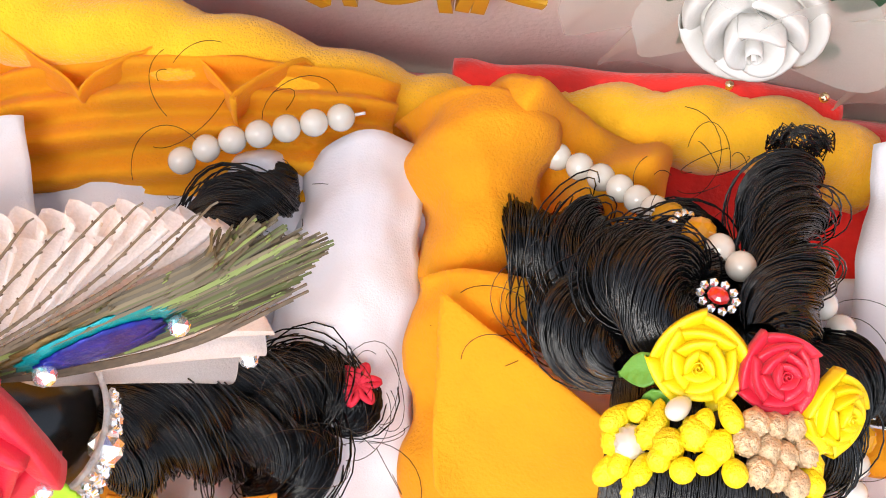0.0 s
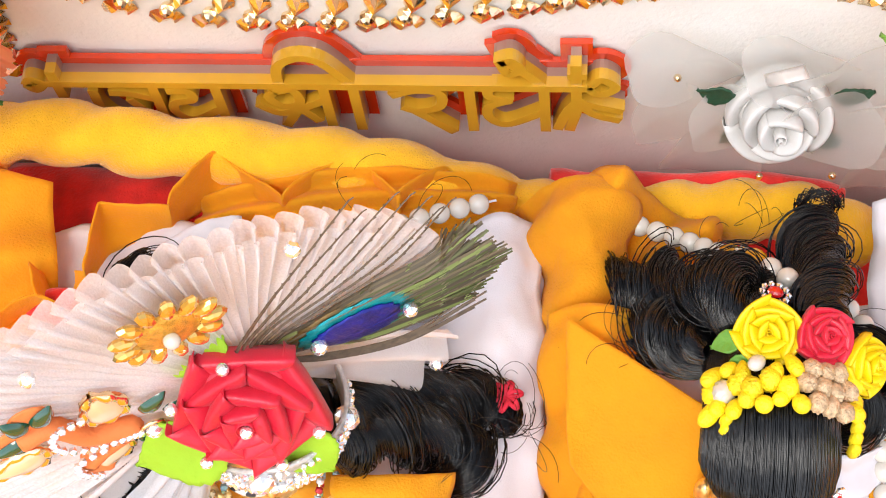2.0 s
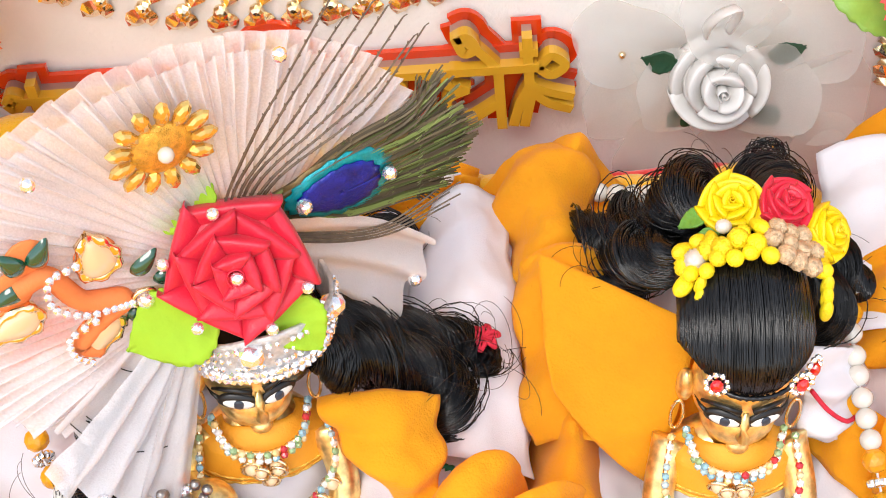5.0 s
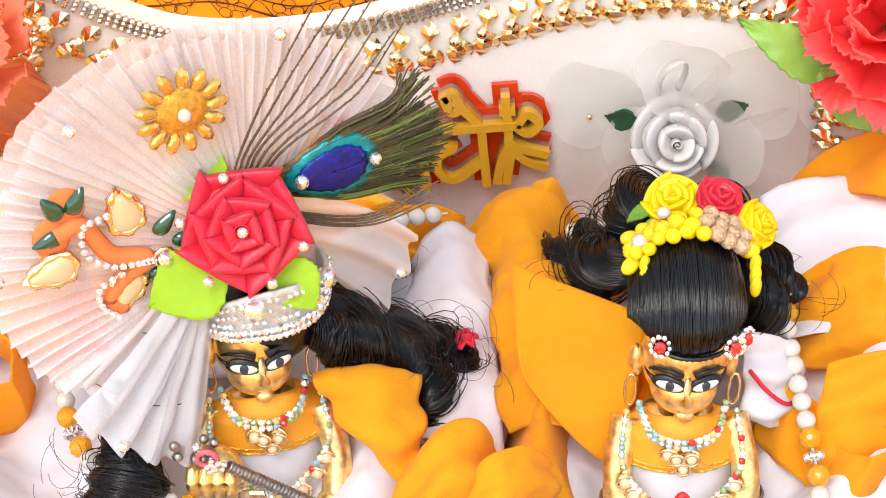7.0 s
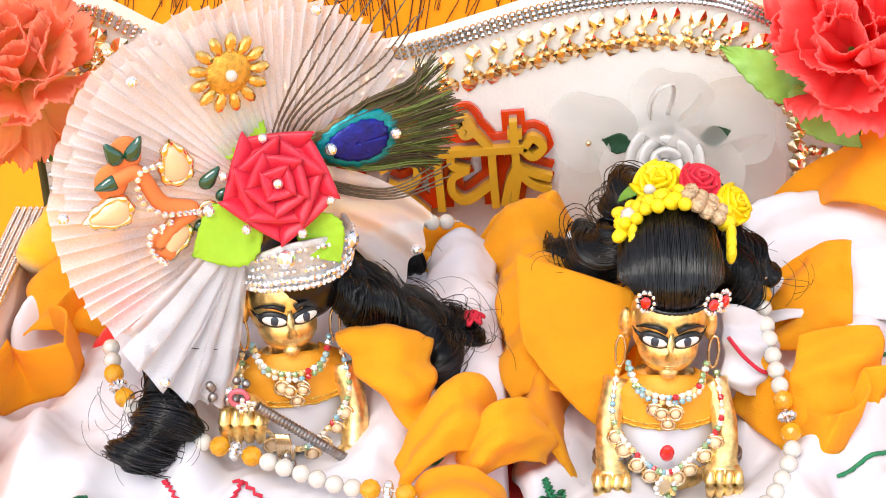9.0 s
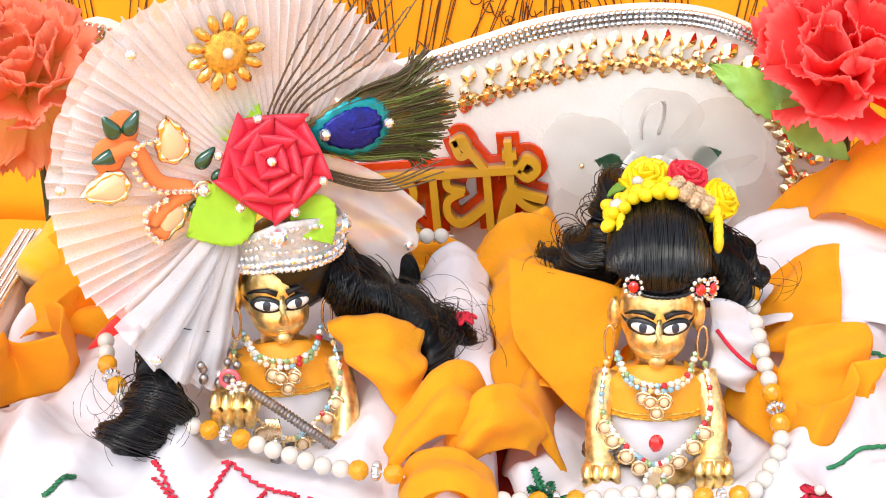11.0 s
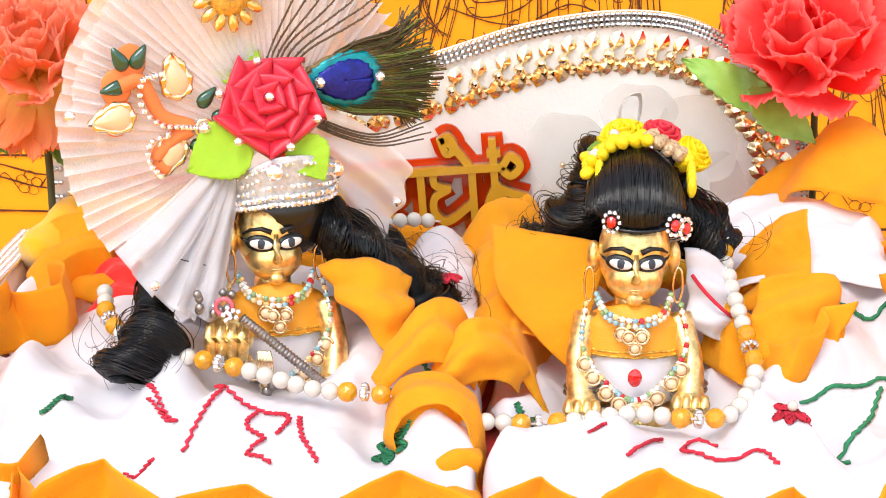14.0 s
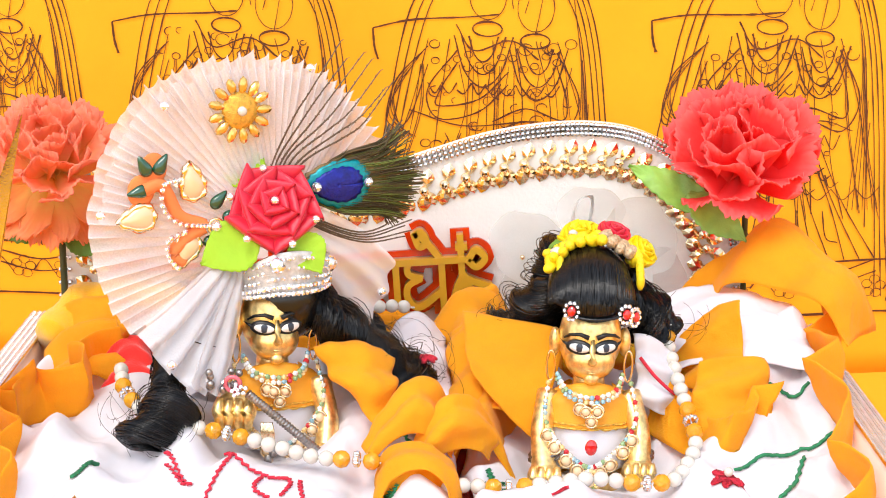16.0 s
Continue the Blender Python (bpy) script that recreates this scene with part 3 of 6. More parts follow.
def spread(name, x0, x1, y0, y1, material, label, s, lift=0.0, wob=0.006, amp=1.0, n=110):
    bm = bmesh.new()

    def f(u, v):
        x = x0 + (x1 - x0) * u + wob * nz(v * 5, s, 1) * (2 * abs(u - 0.5)) ** 2
        y = y0 + (y1 - y0) * v + wob * nz(u * 5, s, 2) * (2 * abs(v - 0.5)) ** 2
        e = min(u, 1 - u) * (x1 - x0)
        g = min(v, 1 - v) * (y1 - y0)
        drop = 0.006 * max(0, 1 - e / 0.006) ** 2 + 0.006 * max(0, 1 - g / 0.006) ** 2
        return Vector((x, y, dress_top(x, y, s) * 1.0 + lift - drop + (amp - 1) * (dress_top(x, y, s) - rise(x, y))))
    grid(bm, f, n, n, 0.0008)
    return tagged(part(name, bm, material), label, "dress")


dress_a = spread("white_dress", -0.1640, 0.014, -0.075, 0.089, M_white, "white cotton dress with red and green embroidery", 1.0)
dress_b = spread("white_dress", 0.018, 0.1640, -0.075, 0.075, M_white, "white cotton dress embroidered with green vines", 4.0, lift=-0.0015)


def stitch(parent, pts, material, s, name="embroidery", w=0.00065, lift=0.0011):
    line = spline([(x, y, 0) for x, y in pts], max(8, 7 * len(pts)))
    bm = bmesh.new()
    out = []
    for i, p in enumerate(line):
        o = 0.0005 * (1 if i % 2 else -1)
        out.append(Vector((p.x + o, p.y + o * 0.6, dress_top(p.x, p.y, s) + lift - (0.0015 if s == 4 else 0))))
    tube(bm, out, lambda t: w * (0.75 + 0.35 * abs(math.sin(t * 40))), 5)
    return wpart(name, bm, material, parent)


A, B = 1.0, 4.0
for pts in ([(-0.094, -0.030), (-0.089, -0.036), (-0.083, -0.040)], [(-0.093, -0.036), (-0.086, -0.039)],
            [(-0.098, -0.052), (-0.088, -0.056)],
            [(-0.072, -0.029), (-0.062, -0.033), (-0.052, -0.036), (-0.047, -0.041), (-0.050, -0.047)],
            [(-0.069, -0.029), (-0.073, -0.043), (-0.078, -0.057)],
            [(-0.058, -0.036), (-0.060, -0.044), (-0.054, -0.050), (-0.058, -0.058), (-0.050, -0.062)],
            [(-0.044, -0.038), (-0.042, -0.048), (-0.036, -0.060)]):
    stitch(dress_a, pts, M_redthr, A)
for pts in ([(-0.118, -0.034), (-0.122, -0.039), (-0.126, -0.042)], [(-0.020, -0.012), (-0.014, -0.006), (-0.006, -0.002)],
            [(-0.012, 0.010), (-0.004, 0.013), (0.002, 0.010)]):
    stitch(dress_a, pts, M_grnthr, A, w=0.0008)
for pts in ([(0.072, -0.036), (0.066, -0.044), (0.060, -0.054)], [(0.090, -0.037), (0.080, -0.040), (0.078, -0.048), (0.088, -0.053), (0.100, -0.050), (0.106, -0.055)],
            [(0.048, -0.047), (0.053, -0.045)]):
    stitch(dress_b, pts, M_redthr, B)
for pts in ([(0.118, 0.006), (0.130, 0.018), (0.142, 0.027), (0.156, 0.034)], [(0.120, -0.012), (0.134, -0.004), (0.148, 0.002), (0.160, 0.006)],
            [(0.126, -0.040), (0.138, -0.028), (0.146, -0.012)], [(0.122, -0.041), (0.130, -0.043)]):
    stitch(dress_b, pts, M_grnthr, B, w=0.0008)


def sewn_flower(parent, x, y, s, m, centre):
    for k in range(6):
        a = radians(60 * k + 15)
        stitch(parent, [(x, y), (x + 0.0035 * math.cos(a - 0.25), y + 0.0035 * math.sin(a - 0.25)), (x + 0.006 * math.cos(a), y + 0.006 * math.sin(a)), (x + 0.0035 * math.cos(a + 0.25), y + 0.0035 * math.sin(a + 0.25)), (x, y)], m, s, "sewn_petal", 0.0008)
    bm = bmesh.new()
    ball(bm, (x, y, dress_top(x, y, s) + 0.002), 0.0018, u=8, v=6)
    wpart("pearl_centre", bm, centre, parent)


sewn_flower(dress_a, -0.014, -0.042, A, M_grnthr, M_champ)
sewn_flower(dress_b, 0.112, -0.040, B, M_redthr, M_pearl)
sewn_flower(dress_a, -0.0005, 0.042, A, M_redthr, M_ruby)
sewn_flower(dress_b, 0.030, -0.018, B, M_grnthr, M_emerald)

# rolled white sleeve beside the second figurine, with a red seam
for k, (c, lab) in enumerate((([[(0.083, 0.024, 0.074), (0.092, 0.024, 0.072), (0.104, 0.034, 0.058)], [(0.084, 0.016, 0.066), (0.094, 0.008, 0.062), (0.104, 0.022, 0.050)], [(0.084, 0.014, 0.050), (0.092, 0.008, 0.044), (0.102, 0.018, 0.042)]], "white cotton sleeve with a red stitched seam"),)):
    sl = cloth("sleeve", c, M_white, lab, wave=0.0014, freq=2.5, seed=k)
    bm = bmesh.new()
    tube(bm, spline([(0.085, 0.0145, 0.067), (0.090, 0.0125, 0.061), (0.096, 0.0130, 0.055), (0.101, 0.0185, 0.050)], 24), 0.0007, 5)
    wpart("red_seam", bm, M_redthr, sl)
cloth("white_flap_cloth", [[(-0.016, 0.084, 0.050), (-0.006, 0.096, 0.070), (0.0085, 0.092, 0.054)], [(-0.020, 0.050, 0.048), (-0.004, 0.056, 0.072), (0.0120, 0.052, 0.052)], [(-0.022, 0.015, 0.036), (-0.004, 0.010, 0.050), (0.014, 0.008, 0.036)]], M_white, "white cotton flap of a dress with a stitched edge", wave=0.0008, seed=2)
cloth("white_flap_cloth", [[(-0.105, 0.070, 0.052), (-0.090, 0.085, 0.064), (-0.074, 0.088, 0.060)], [(-0.105, 0.050, 0.050), (-0.088, 0.060, 0.066), (-0.068, 0.064, 0.056)], [(-0.10, 0.030, 0.04), (-0.085, 0.034, 0.050), (-0.06, 0.036, 0.044)]], M_white, "white cotton flap of a dress with a stitched edge", wave=0.001, seed=5)
cloth("white_flap_cloth", [[(0.100, 0.100, 0.064), (0.125, 0.104, 0.080), (0.158, 0.085, 0.070)], [(0.098, 0.075, 0.056), (0.130, 0.070, 0.084), (0.160, 0.060, 0.066)], [(0.100, 0.045, 0.050), (0.130, 0.042, 0.062), (0.160, 0.035, 0.056)]], M_white, "white cotton flap of a dress with a stitched edge", wave=0.001, seed=7)

# red thread flower sewn on the white flap
rf = thing("thread_flower", (0.0015, 0.0405, 0.0545), "red thread flower sewn on the white cotton flap", "embroidery")
for k in range(6):
    a = radians(60 * k + 15)
    bm = bmesh.new()
    tube(bm, spline([(0.0015, 0.0405, 0.0560), (0.0015 + 0.0027 * math.cos(a - 0.3), 0.0405 + 0.0027 * math.sin(a - 0.3), 0.0572), (0.0015 + 0.0043 * math.cos(a), 0.0405 + 0.0043 * math.sin(a), 0.0562), (0.0015 + 0.0027 * math.cos(a + 0.3), 0.0405 + 0.0027 * math.sin(a + 0.3), 0.0572), (0.0015, 0.0405, 0.0560)], 20), 0.0007, 6)
    wpart("sewn_petal", bm, M_redthr, rf)

# ---- orange chiffon ----
OR = "orange chiffon scarf gathered on the bed"
cloth("orange_scarf", [[(0.0165, 0.058, 0.0715), (0.034, 0.046, 0.0735), (0.056, 0.033, 0.0720)], [(0.0165, 0.038, 0.0640), (0.035, 0.026, 0.0640), (0.055, 0.016, 0.0600)], [(0.0185, 0.022, 0.0585), (0.032, 0.010, 0.0440), (0.044, 0.007, 0.0350)]], M_orange, "flat orange chiffon panel with a raw edge", wave=0.0006, freq=1.2, crinkle=0.0007, seed=1)
spread("orange_scarf", 0.010, 0.062, -0.005, 0.105, M_orange, OR, 2.0, lift=-0.004, amp=2.2, n=50)
cloth("orange_scarf", [[(0.002, 0.098, 0.050), (0.016, 0.106, 0.085), (0.036, 0.100, 0.060)], [(0.006, 0.084, 0.056), (0.020, 0.086, 0.086), (0.036, 0.082, 0.058)], [(0.014, 0.060, 0.046), (0.022, 0.060, 0.070), (0.034, 0.058, 0.044)]], M_orange, "peaked fold of orange chiffon", wave=0.0022, freq=2, seed=3)
cloth("orange_scarf", [[(0.010, 0.062, 0.062), (0.022, 0.064, 0.076), (0.036, 0.064, 0.062)], [(0.010, 0.040, 0.050), (0.020, 0.042, 0.066), (0.038, 0.040, 0.050)], [(0.014, 0.016, 0.040), (0.024, 0.014, 0.052), (0.042, 0.014, 0.040)]], M_orange, OR, wave=0.002, freq=2, seed=4)
# gathered strip between the figurines
cloth("orange_scarf", [[(-0.0190, -0.0150, 0.0400), (-0.0150, -0.0070, 0.0540), (0.0050, 0.0050, 0.0840), (0.0090, 0.0010, 0.0500), (0.0110, 0.0030, 0.0380)], [(-0.0230, -0.0250, 0.0420), (-0.0150, -0.0210, 0.0560), (0.0030, -0.0090, 0.0860), (0.0070, -0.0130, 0.0500), (0.0130, -0.0070, 0.0400)], [(-0.0190, -0.0290, 0.0360), (-0.0130, -0.0270, 0.0480), (0.0010, -0.0210, 0.0540), (0.0050, -0.0190, 0.0440), (0.0130, -0.0110, 0.0340)]], M_orange, OR, nu=40, nv=40, wave=0.0012, freq=1.5, seed=6)
cloth("orange_scarf", [[(-0.0010, -0.0150, 0.0400), (0.0070, -0.0130, 0.0660), (0.0230, -0.0030, 0.0620), (0.0290, 0.0010, 0.0380)], [(-0.0030, -0.0250, 0.0420), (0.0070, -0.0250, 0.0620), (0.0230, -0.0130, 0.0640), (0.0310, -0.0050, 0.0400)], [(-0.0010, -0.0250, 0.0320), (0.0070, -0.0250, 0.0420), (0.0210, -0.0170, 0.0440), (0.0270, -0.0090, 0.0320)]], M_orange, OR, nu=36, nv=24, wave=0.0012, freq=1.5, seed=7)
cloth("orange_scarf", [[(-0.016, -0.028, 0.030), (-0.020, -0.026, 0.050), (0.020, -0.026, 0.054), (0.014, -0.028, 0.022)], [(-0.017, -0.038, 0.028), (-0.022, -0.036, 0.054), (0.022, -0.036, 0.056), (0.015, -0.040, 0.016)], [(-0.013, -0.046, 0.026), (-0.018, -0.045, 0.050), (0.020, -0.044, 0.052), (0.014, -0.049, 0.012)]], M_orange, OR, nu=30, nv=40, wave=0.0010, freq=1.3, seed=8)
cloth("orange_scarf", [[(-0.004, -0.044, 0.024), (0.004, -0.046, 0.034), (0.014, -0.046, 0.028)], [(-0.006, -0.056, 0.020), (0.002, -0.056, 0.028), (0.014, -0.056, 0.020)], [(-0.012, -0.070, 0.014), (0.000, -0.074, 0.016), (0.014, -0.070, 0.010)]], M_orange, OR, wave=0.002, freq=2, seed=9)
cloth("orange_scarf", [[(-0.015, -0.036, 0.034), (-0.004, -0.038, 0.056), (0.012, -0.036, 0.034)], [(-0.014, -0.043, 0.028), (-0.006, -0.048, 0.044), (0.010, -0.041, 0.026)], [(-0.010, -0.046, 0.018), (0.000, -0.046, 0.024), (0.010, -0.048, 0.014)]], M_orange, OR, wave=0.0015, freq=1.5, seed=13)
# beside the second figurine
ruffle("orange_scarf", [(0.090, 0.022, 0.034), (0.096, 0.010, 0.033), (0.108, -0.004, 0.032), (0.120, -0.006, 0.036), (0.130, 0.006, 0.040)], (0.008, 0.008, 0.018), M_orange, OR, waves=2.5, amp=0.006, seed=0.5)
cloth("orange_scarf", [[(0.110, 0.022, 0.062), (0.124, 0.022, 0.069), (0.136, 0.026, 0.064)], [(0.104, 0.010, 0.050), (0.122, 0.004, 0.054), (0.139, 0.014, 0.050)], [(0.104, 0.002, 0.036), (0.118, -0.008, 0.036), (0.134, 0.002, 0.036)]], M_orange, OR, wave=0.0014, freq=2.4, seed=8)
cloth("orange_scarf", [[(0.104, 0.064, 0.054), (0.116, 0.064, 0.078), (0.130, 0.054, 0.080)], [(0.104, 0.050, 0.052), (0.116, 0.046, 0.068), (0.131, 0.040, 0.062)], [(0.104, 0.036, 0.046), (0.116, 0.034, 0.050), (0.129, 0.032, 0.048)]], M_orange, OR, wave=0.002, freq=2, seed=9)
# right side drape and rail ruffle
cloth("orange_scarf", [[(0.110, 0.112, 0.052), (0.116, 0.108, 0.064), (0.120, 0.098, 0.066)], [(0.130, 0.102, 0.112), (0.138, 0.088, 0.116), (0.136, 0.074, 0.090)], [(0.174, 0.098, 0.118), (0.180, 0.078, 0.114), (0.168, 0.062, 0.082)], [(0.192, 0.078, 0.060), (0.186, 0.062, 0.064), (0.176, 0.050, 0.062)]], M_orange, OR, nu=50, wave=0.003, freq=2.3, seed=10)
ruffle("orange_scarf", [(0.178, 0.086, 0.054), (0.172, 0.060, 0.050), (0.166, 0.030, 0.046), (0.162, 0.000, 0.040), (0.162, -0.040, 0.030), (0.150, -0.070, 0.014), (0.122, -0.082, 0.008)], (-0.007, 0.0, 0.022), M_orange, OR, waves=6, amp=0.007, seed=3.0)
# front edge
ruffle("orange_scarf", [(0.130, -0.078, 0.012), (0.08, -0.079, 0.014), (0.03, -0.076, 0.014), (-0.03, -0.080, 0.012), (-0.09, -0.079, 0.014), (-0.13, -0.074, 0.016)], (0.0, -0.004, 0.018), M_orange, OR, waves=9, amp=0.007, nu=140, seed=4.0)
# left side
ruffle("orange_scarf", [(-0.120, -0.078, 0.010), (-0.140, -0.066, 0.016), (-0.152, -0.040, 0.026), (-0.156, -0.014, 0.032), (-0.156, 0.020, 0.038)], (-0.004, -0.002, 0.020), M_orange, OR, waves=4.5, amp=0.008, seed=5.0)
ruffle("orange_scarf", [(-0.168, 0.000, 0.040), (-0.154, 0.012, 0.036), (-0.140, 0.020, 0.036), (-0.132, 0.034, 0.040), (-0.136, 0.052, 0.044), (-0.126, 0.070, 0.046)], (-0.003, -0.002, 0.021), M_orange, OR, waves=3.4, amp=0.007, seed=6.0)
cloth("orange_scarf", [[(-0.162, 0.110, 0.056), (-0.150, 0.096, 0.068), (-0.128, 0.094, 0.060)], [(-0.160, 0.080, 0.046), (-0.148, 0.072, 0.064), (-0.122, 0.066, 0.056)], [(-0.156, 0.050, 0.040), (-0.142, 0.046, 0.050), (-0.122, 0.044, 0.044)]], M_orange, OR, wave=0.003, freq=2.4, seed=11)
ruffle("orange_scarf", [(-0.122, 0.066, 0.050), (-0.106, 0.082, 0.046), (-0.086, 0.094, 0.048), (-0.060, 0.098, 0.046), (-0.034, 0.098, 0.044), (-0.012, 0.097, 0.042)], (0.0, 0.004, 0.017), M_orange, OR, waves=5, amp=0.007, seed=7.0)
cloth("orange_scarf", [[(-0.088, 0.102, 0.050), (-0.050, 0.108, 0.066), (0.002, 0.106, 0.052)], [(-0.088, 0.090, 0.050), (-0.050, 0.094, 0.064), (0.002, 0.094, 0.054)], [(-0.086, 0.074, 0.044), (-0.050, 0.078, 0.050), (0.000, 0.080, 0.050)]], M_orange, OR, nu=50, wave=0.002, freq=4, seed=15)
# shoulder scarf of the first figurine
cloth("shoulder_scarf", [[(-0.042, 0.012, 0.070), (-0.031, 0.012, 0.074), (-0.021, 0.012, 0.071), (-0.012, 0.016, 0.063)], [(-0.040, 0.002, 0.067), (-0.029, -0.008, 0.070), (-0.016, -0.012, 0.072), (-0.008, 0.002, 0.062)], [(-0.031, 0.000, 0.058), (-0.024, -0.008, 0.055), (-0.020, -0.012, 0.040), (-0.012, -0.008, 0.050)]], M_orange, "orange chiffon shoulder scarf with a frayed rolled end", wave=0.0018, freq=1.7, crinkle=0.0010, seed=12)


# ---- brass figurines: plain single meshes ----
def figurine(name, c, yaw, label, arm_l, arm_r, fist=1.0):
    """c: middle between the eyes. One mesh with painted eyes."""
    bm = bmesh.new()
    m = Matrix.Translation(c) @ pose(0, 0, 0, 0, 0, yaw)
    T = lambda x, y, z: m @ Vector((x, y, z))
    R3 = pose(0, 0, 0, 0, 0, yaw).to_3x3()
    ball(bm, T(0, 0.0118, 0.001), (0.0122, 0.0118, 0.0158), R3, 28, 20)
    ball(bm, T(0, 0.0075, -0.0065), (0.0098, 0.0092, 0.0085), R3, 20, 14)
    ball(bm, T(0, 0.0012, -0.0125), (0.0030, 0.0026, 0.0024), R3)
    tube(bm, [T(0, 0.0005, 0.003), T(0, -0.0012, -0.001), T(0, -0.0026, -0.0046), T(0, 0.0, -0.0058)], lambda t: 0.0009 + 0.0012 * t, 8)
    ball(bm, T(0, -0.0003, -0.0088), (0.0026, 0.0012, 0.0006), R3)
    ball(bm, T(0, 0.0000, -0.0099), (0.0020, 0.0011, 0.0006), R3)
    for s in (-1, 1):
        ball(bm, T(s * 0.0135, 0.012, -0.001), (0.0024, 0.0032, 0.0058), R3, 10, 8)
        tilt = R3 @ pose(0, 0, 0, 0, -s * 6, s * 18).to_3x3()
        ball(bm, T(s * 0.0051, 0.00105, 0.0), (0.0053, 0.0015, 0.0030), tilt, 16, 10, 1)
        ball(bm, T(s * 0.0051, 0.0003, 0.0), (0.0041, 0.0012, 0.0019), tilt, 16, 10, 2)
        ball(bm, T(s * 0.0051, -0.0004, 0.0001), (0.0017, 0.0007, 0.0017), tilt, 12, 8, 3)
        tube(bm, [T(s * 0.0016, -0.0004, 0.0040), T(s * 0.0048, 0.0002, 0.0053), T(s * 0.0085, 0.0024, 0.0046), T(s * 0.0106, 0.0046, 0.0028)], lambda t: 0.00095 * (1.1 - 0.7 * t), 6, mi=1)
        tube(bm, [T(s * 0.0090, 0.0020, 0.0006), T(s * 0.0108, 0.0042, 0.0012), T(s * 0.0119, 0.0070, 0.0016)], lambda t: 0.0007 * (1.1 - t), 6, mi=1)
    tube(bm, [T(0, 0.010, -0.010), T(0, 0.011, -0.016), T(0, 0.011, -0.020)], lambda t: 0.0058 + 0.001 * t, 14)
    ball(bm, T(0, 0.011, -0.027), (0.0155, 0.0095, 0.0095), R3, 20, 12)
    ball(bm, T(0, 0.010, -0.042), (0.0135, 0.010, 0.020), R3, 20, 12)
    ball(bm, T(0, 0.012, -0.056), (0.020, 0.016, 0.010), R3, 20, 12)
    for pts, big in ((arm_l, fist), (arm_r, 1.0)):
        q = [Vector(p) for p in pts]
        tube(bm, spline(q, 14), lambda t: 0.0054 - 0.0012 * math.sin(3 * t), 14)
        ball(bm, q[-1], (0.0066 * big, 0.0056 * big, 0.0062 * big), None, 20, 14)
        for k in range(4):
            tube(bm, spline([q[-1] + big * Vector((-0.0045 + 0.0030 * k, -0.0030, 0.0045)), q[-1] + big * Vector((-0.0045 + 0.0030 * k, -0.0058, 0.0010)), q[-1] + big * Vector((-0.0042 + 0.0028 * k, -0.0046, -0.0046))], 8), lambda t, b=big: b * (0.0013 + 0.0005 * math.sin(3.14 * t)), 10)
    return tagged(part(name, bm, M_brass, None, label, mats=(M_black, M_eye, M_iris)), label, "figurine")


figurine("brass_figurine", (-0.0557, 0.0049, 0.0795), 16, "polished brass figurine with black painted eyes holding a flute",
         [(-0.070, 0.012, 0.056), (-0.077, 0.004, 0.046), (-0.0705, -0.0075, 0.0505)], [(-0.041, 0.014, 0.056), (-0.0365, 0.006, 0.044), (-0.0365, -0.004, 0.031)], 1.22)
figurine("brass_figurine", (0.0648, 0.0, 0.0750), 0, "polished brass figurine with black painted eyes leaning on its arms",
         [(0.050, 0.010, 0.053), (0.0465, 0.000, 0.042), (0.0475, -0.008, 0.026)], [(0.080, 0.010, 0.053), (0.0840, 0.000, 0.042), (0.0835, -0.008, 0.028)])


def bodice(cx, cy, cz, yaw, label):
    m = Matrix.Translation((cx, cy, cz)) @ pose(0, 0, 0, 0, 0, yaw)
    root = thing("bodice", (cx, cy, cz), label, "garment")
    bm = bmesh.new()

    def f(u, v):
        a = radians(-190 + 200 * u) + 0.08
        w = 0.0152 + 0.004 * v
        d = 0.0105 + 0.002 * v
        z = -0.0165 - 0.0155 * v - 0.004 * math.cos(2 * a) * (1 - v) * 0.4
        k = 0.62 + 0.38 * min(1, v * 3)
        return m @ Vector((w * k * math.cos(a), 0.010 + d * k * math.sin(a) - 0.0006, z + 0.0004 * nz(u * 20, v * 9)))
    grid(bm, f, 36, 14, 0.0006)
    wpart("bodice_cloth", bm, M_bodice, root, "orange bodice with gold braid")
    for v in (0.98, 0.88):
        bm = bmesh.new()
        tube(bm, [f(u, v) + Vector((0, -0.0007, 0)) for u in np.linspace(0.02, 0.98, 40)], lambda t: 0.00045 + 0.0002 * math.sin(t * 90), 5)
        wpart("gold_braid", bm, M_goldp, root)
    bm = bmesh.new()

    def g(u, v):
        a = radians(-190 + 200 * u) + 0.08
        return m @ Vector(((0.0172 + 0.003 * v) * math.cos(a), 0.010 + (0.0118 + 0.004 * v) * math.sin(a), -0.031 - 0.017 * v + 0.0008 * math.sin(u * 40) * v))
    grid(bm, g, 40, 10, 0.0006)
    wpart("waist_cloth", bm, M_white, root, "white cotton waist cloth")
    return m


mk = bodice(-0.0557, 0.0049, 0.0795, 12, "orange and white bodice of the flute figurine")
mr = bodice(0.0648, 0.0, 0.0750, 0, "orange and white bodice of the leaning figurine")

# ---- necklaces ----
bm = bmesh.new()
bmesh.ops.create_icosphere(bm, subdivisions=1, radius=0.00105)
ME_stone = bpy.data.meshes.new("stone")
bm.to_mesh(ME_stone)
bm.free()
ME_stone.materials.append(M_stones)
bm = bmesh.new()
ball(bm, (0, 0, 0), 0.0016, u=12, v=8)
ME_drop = bpy.data.meshes.new("drop_pearl")
bm.to_mesh(ME_drop)
bm.free()
ME_drop.materials.append(M_champ)
ME_drop.shade_smooth()
bm = bmesh.new()
tube(bm, [Vector((0.0021 * math.cos(a), 0, 0.0021 * math.sin(a))) for a in np.linspace(0, 2 * math.pi, 17)], 0.0005, 5, False)
ME_rim = bpy.data.meshes.new("rim")
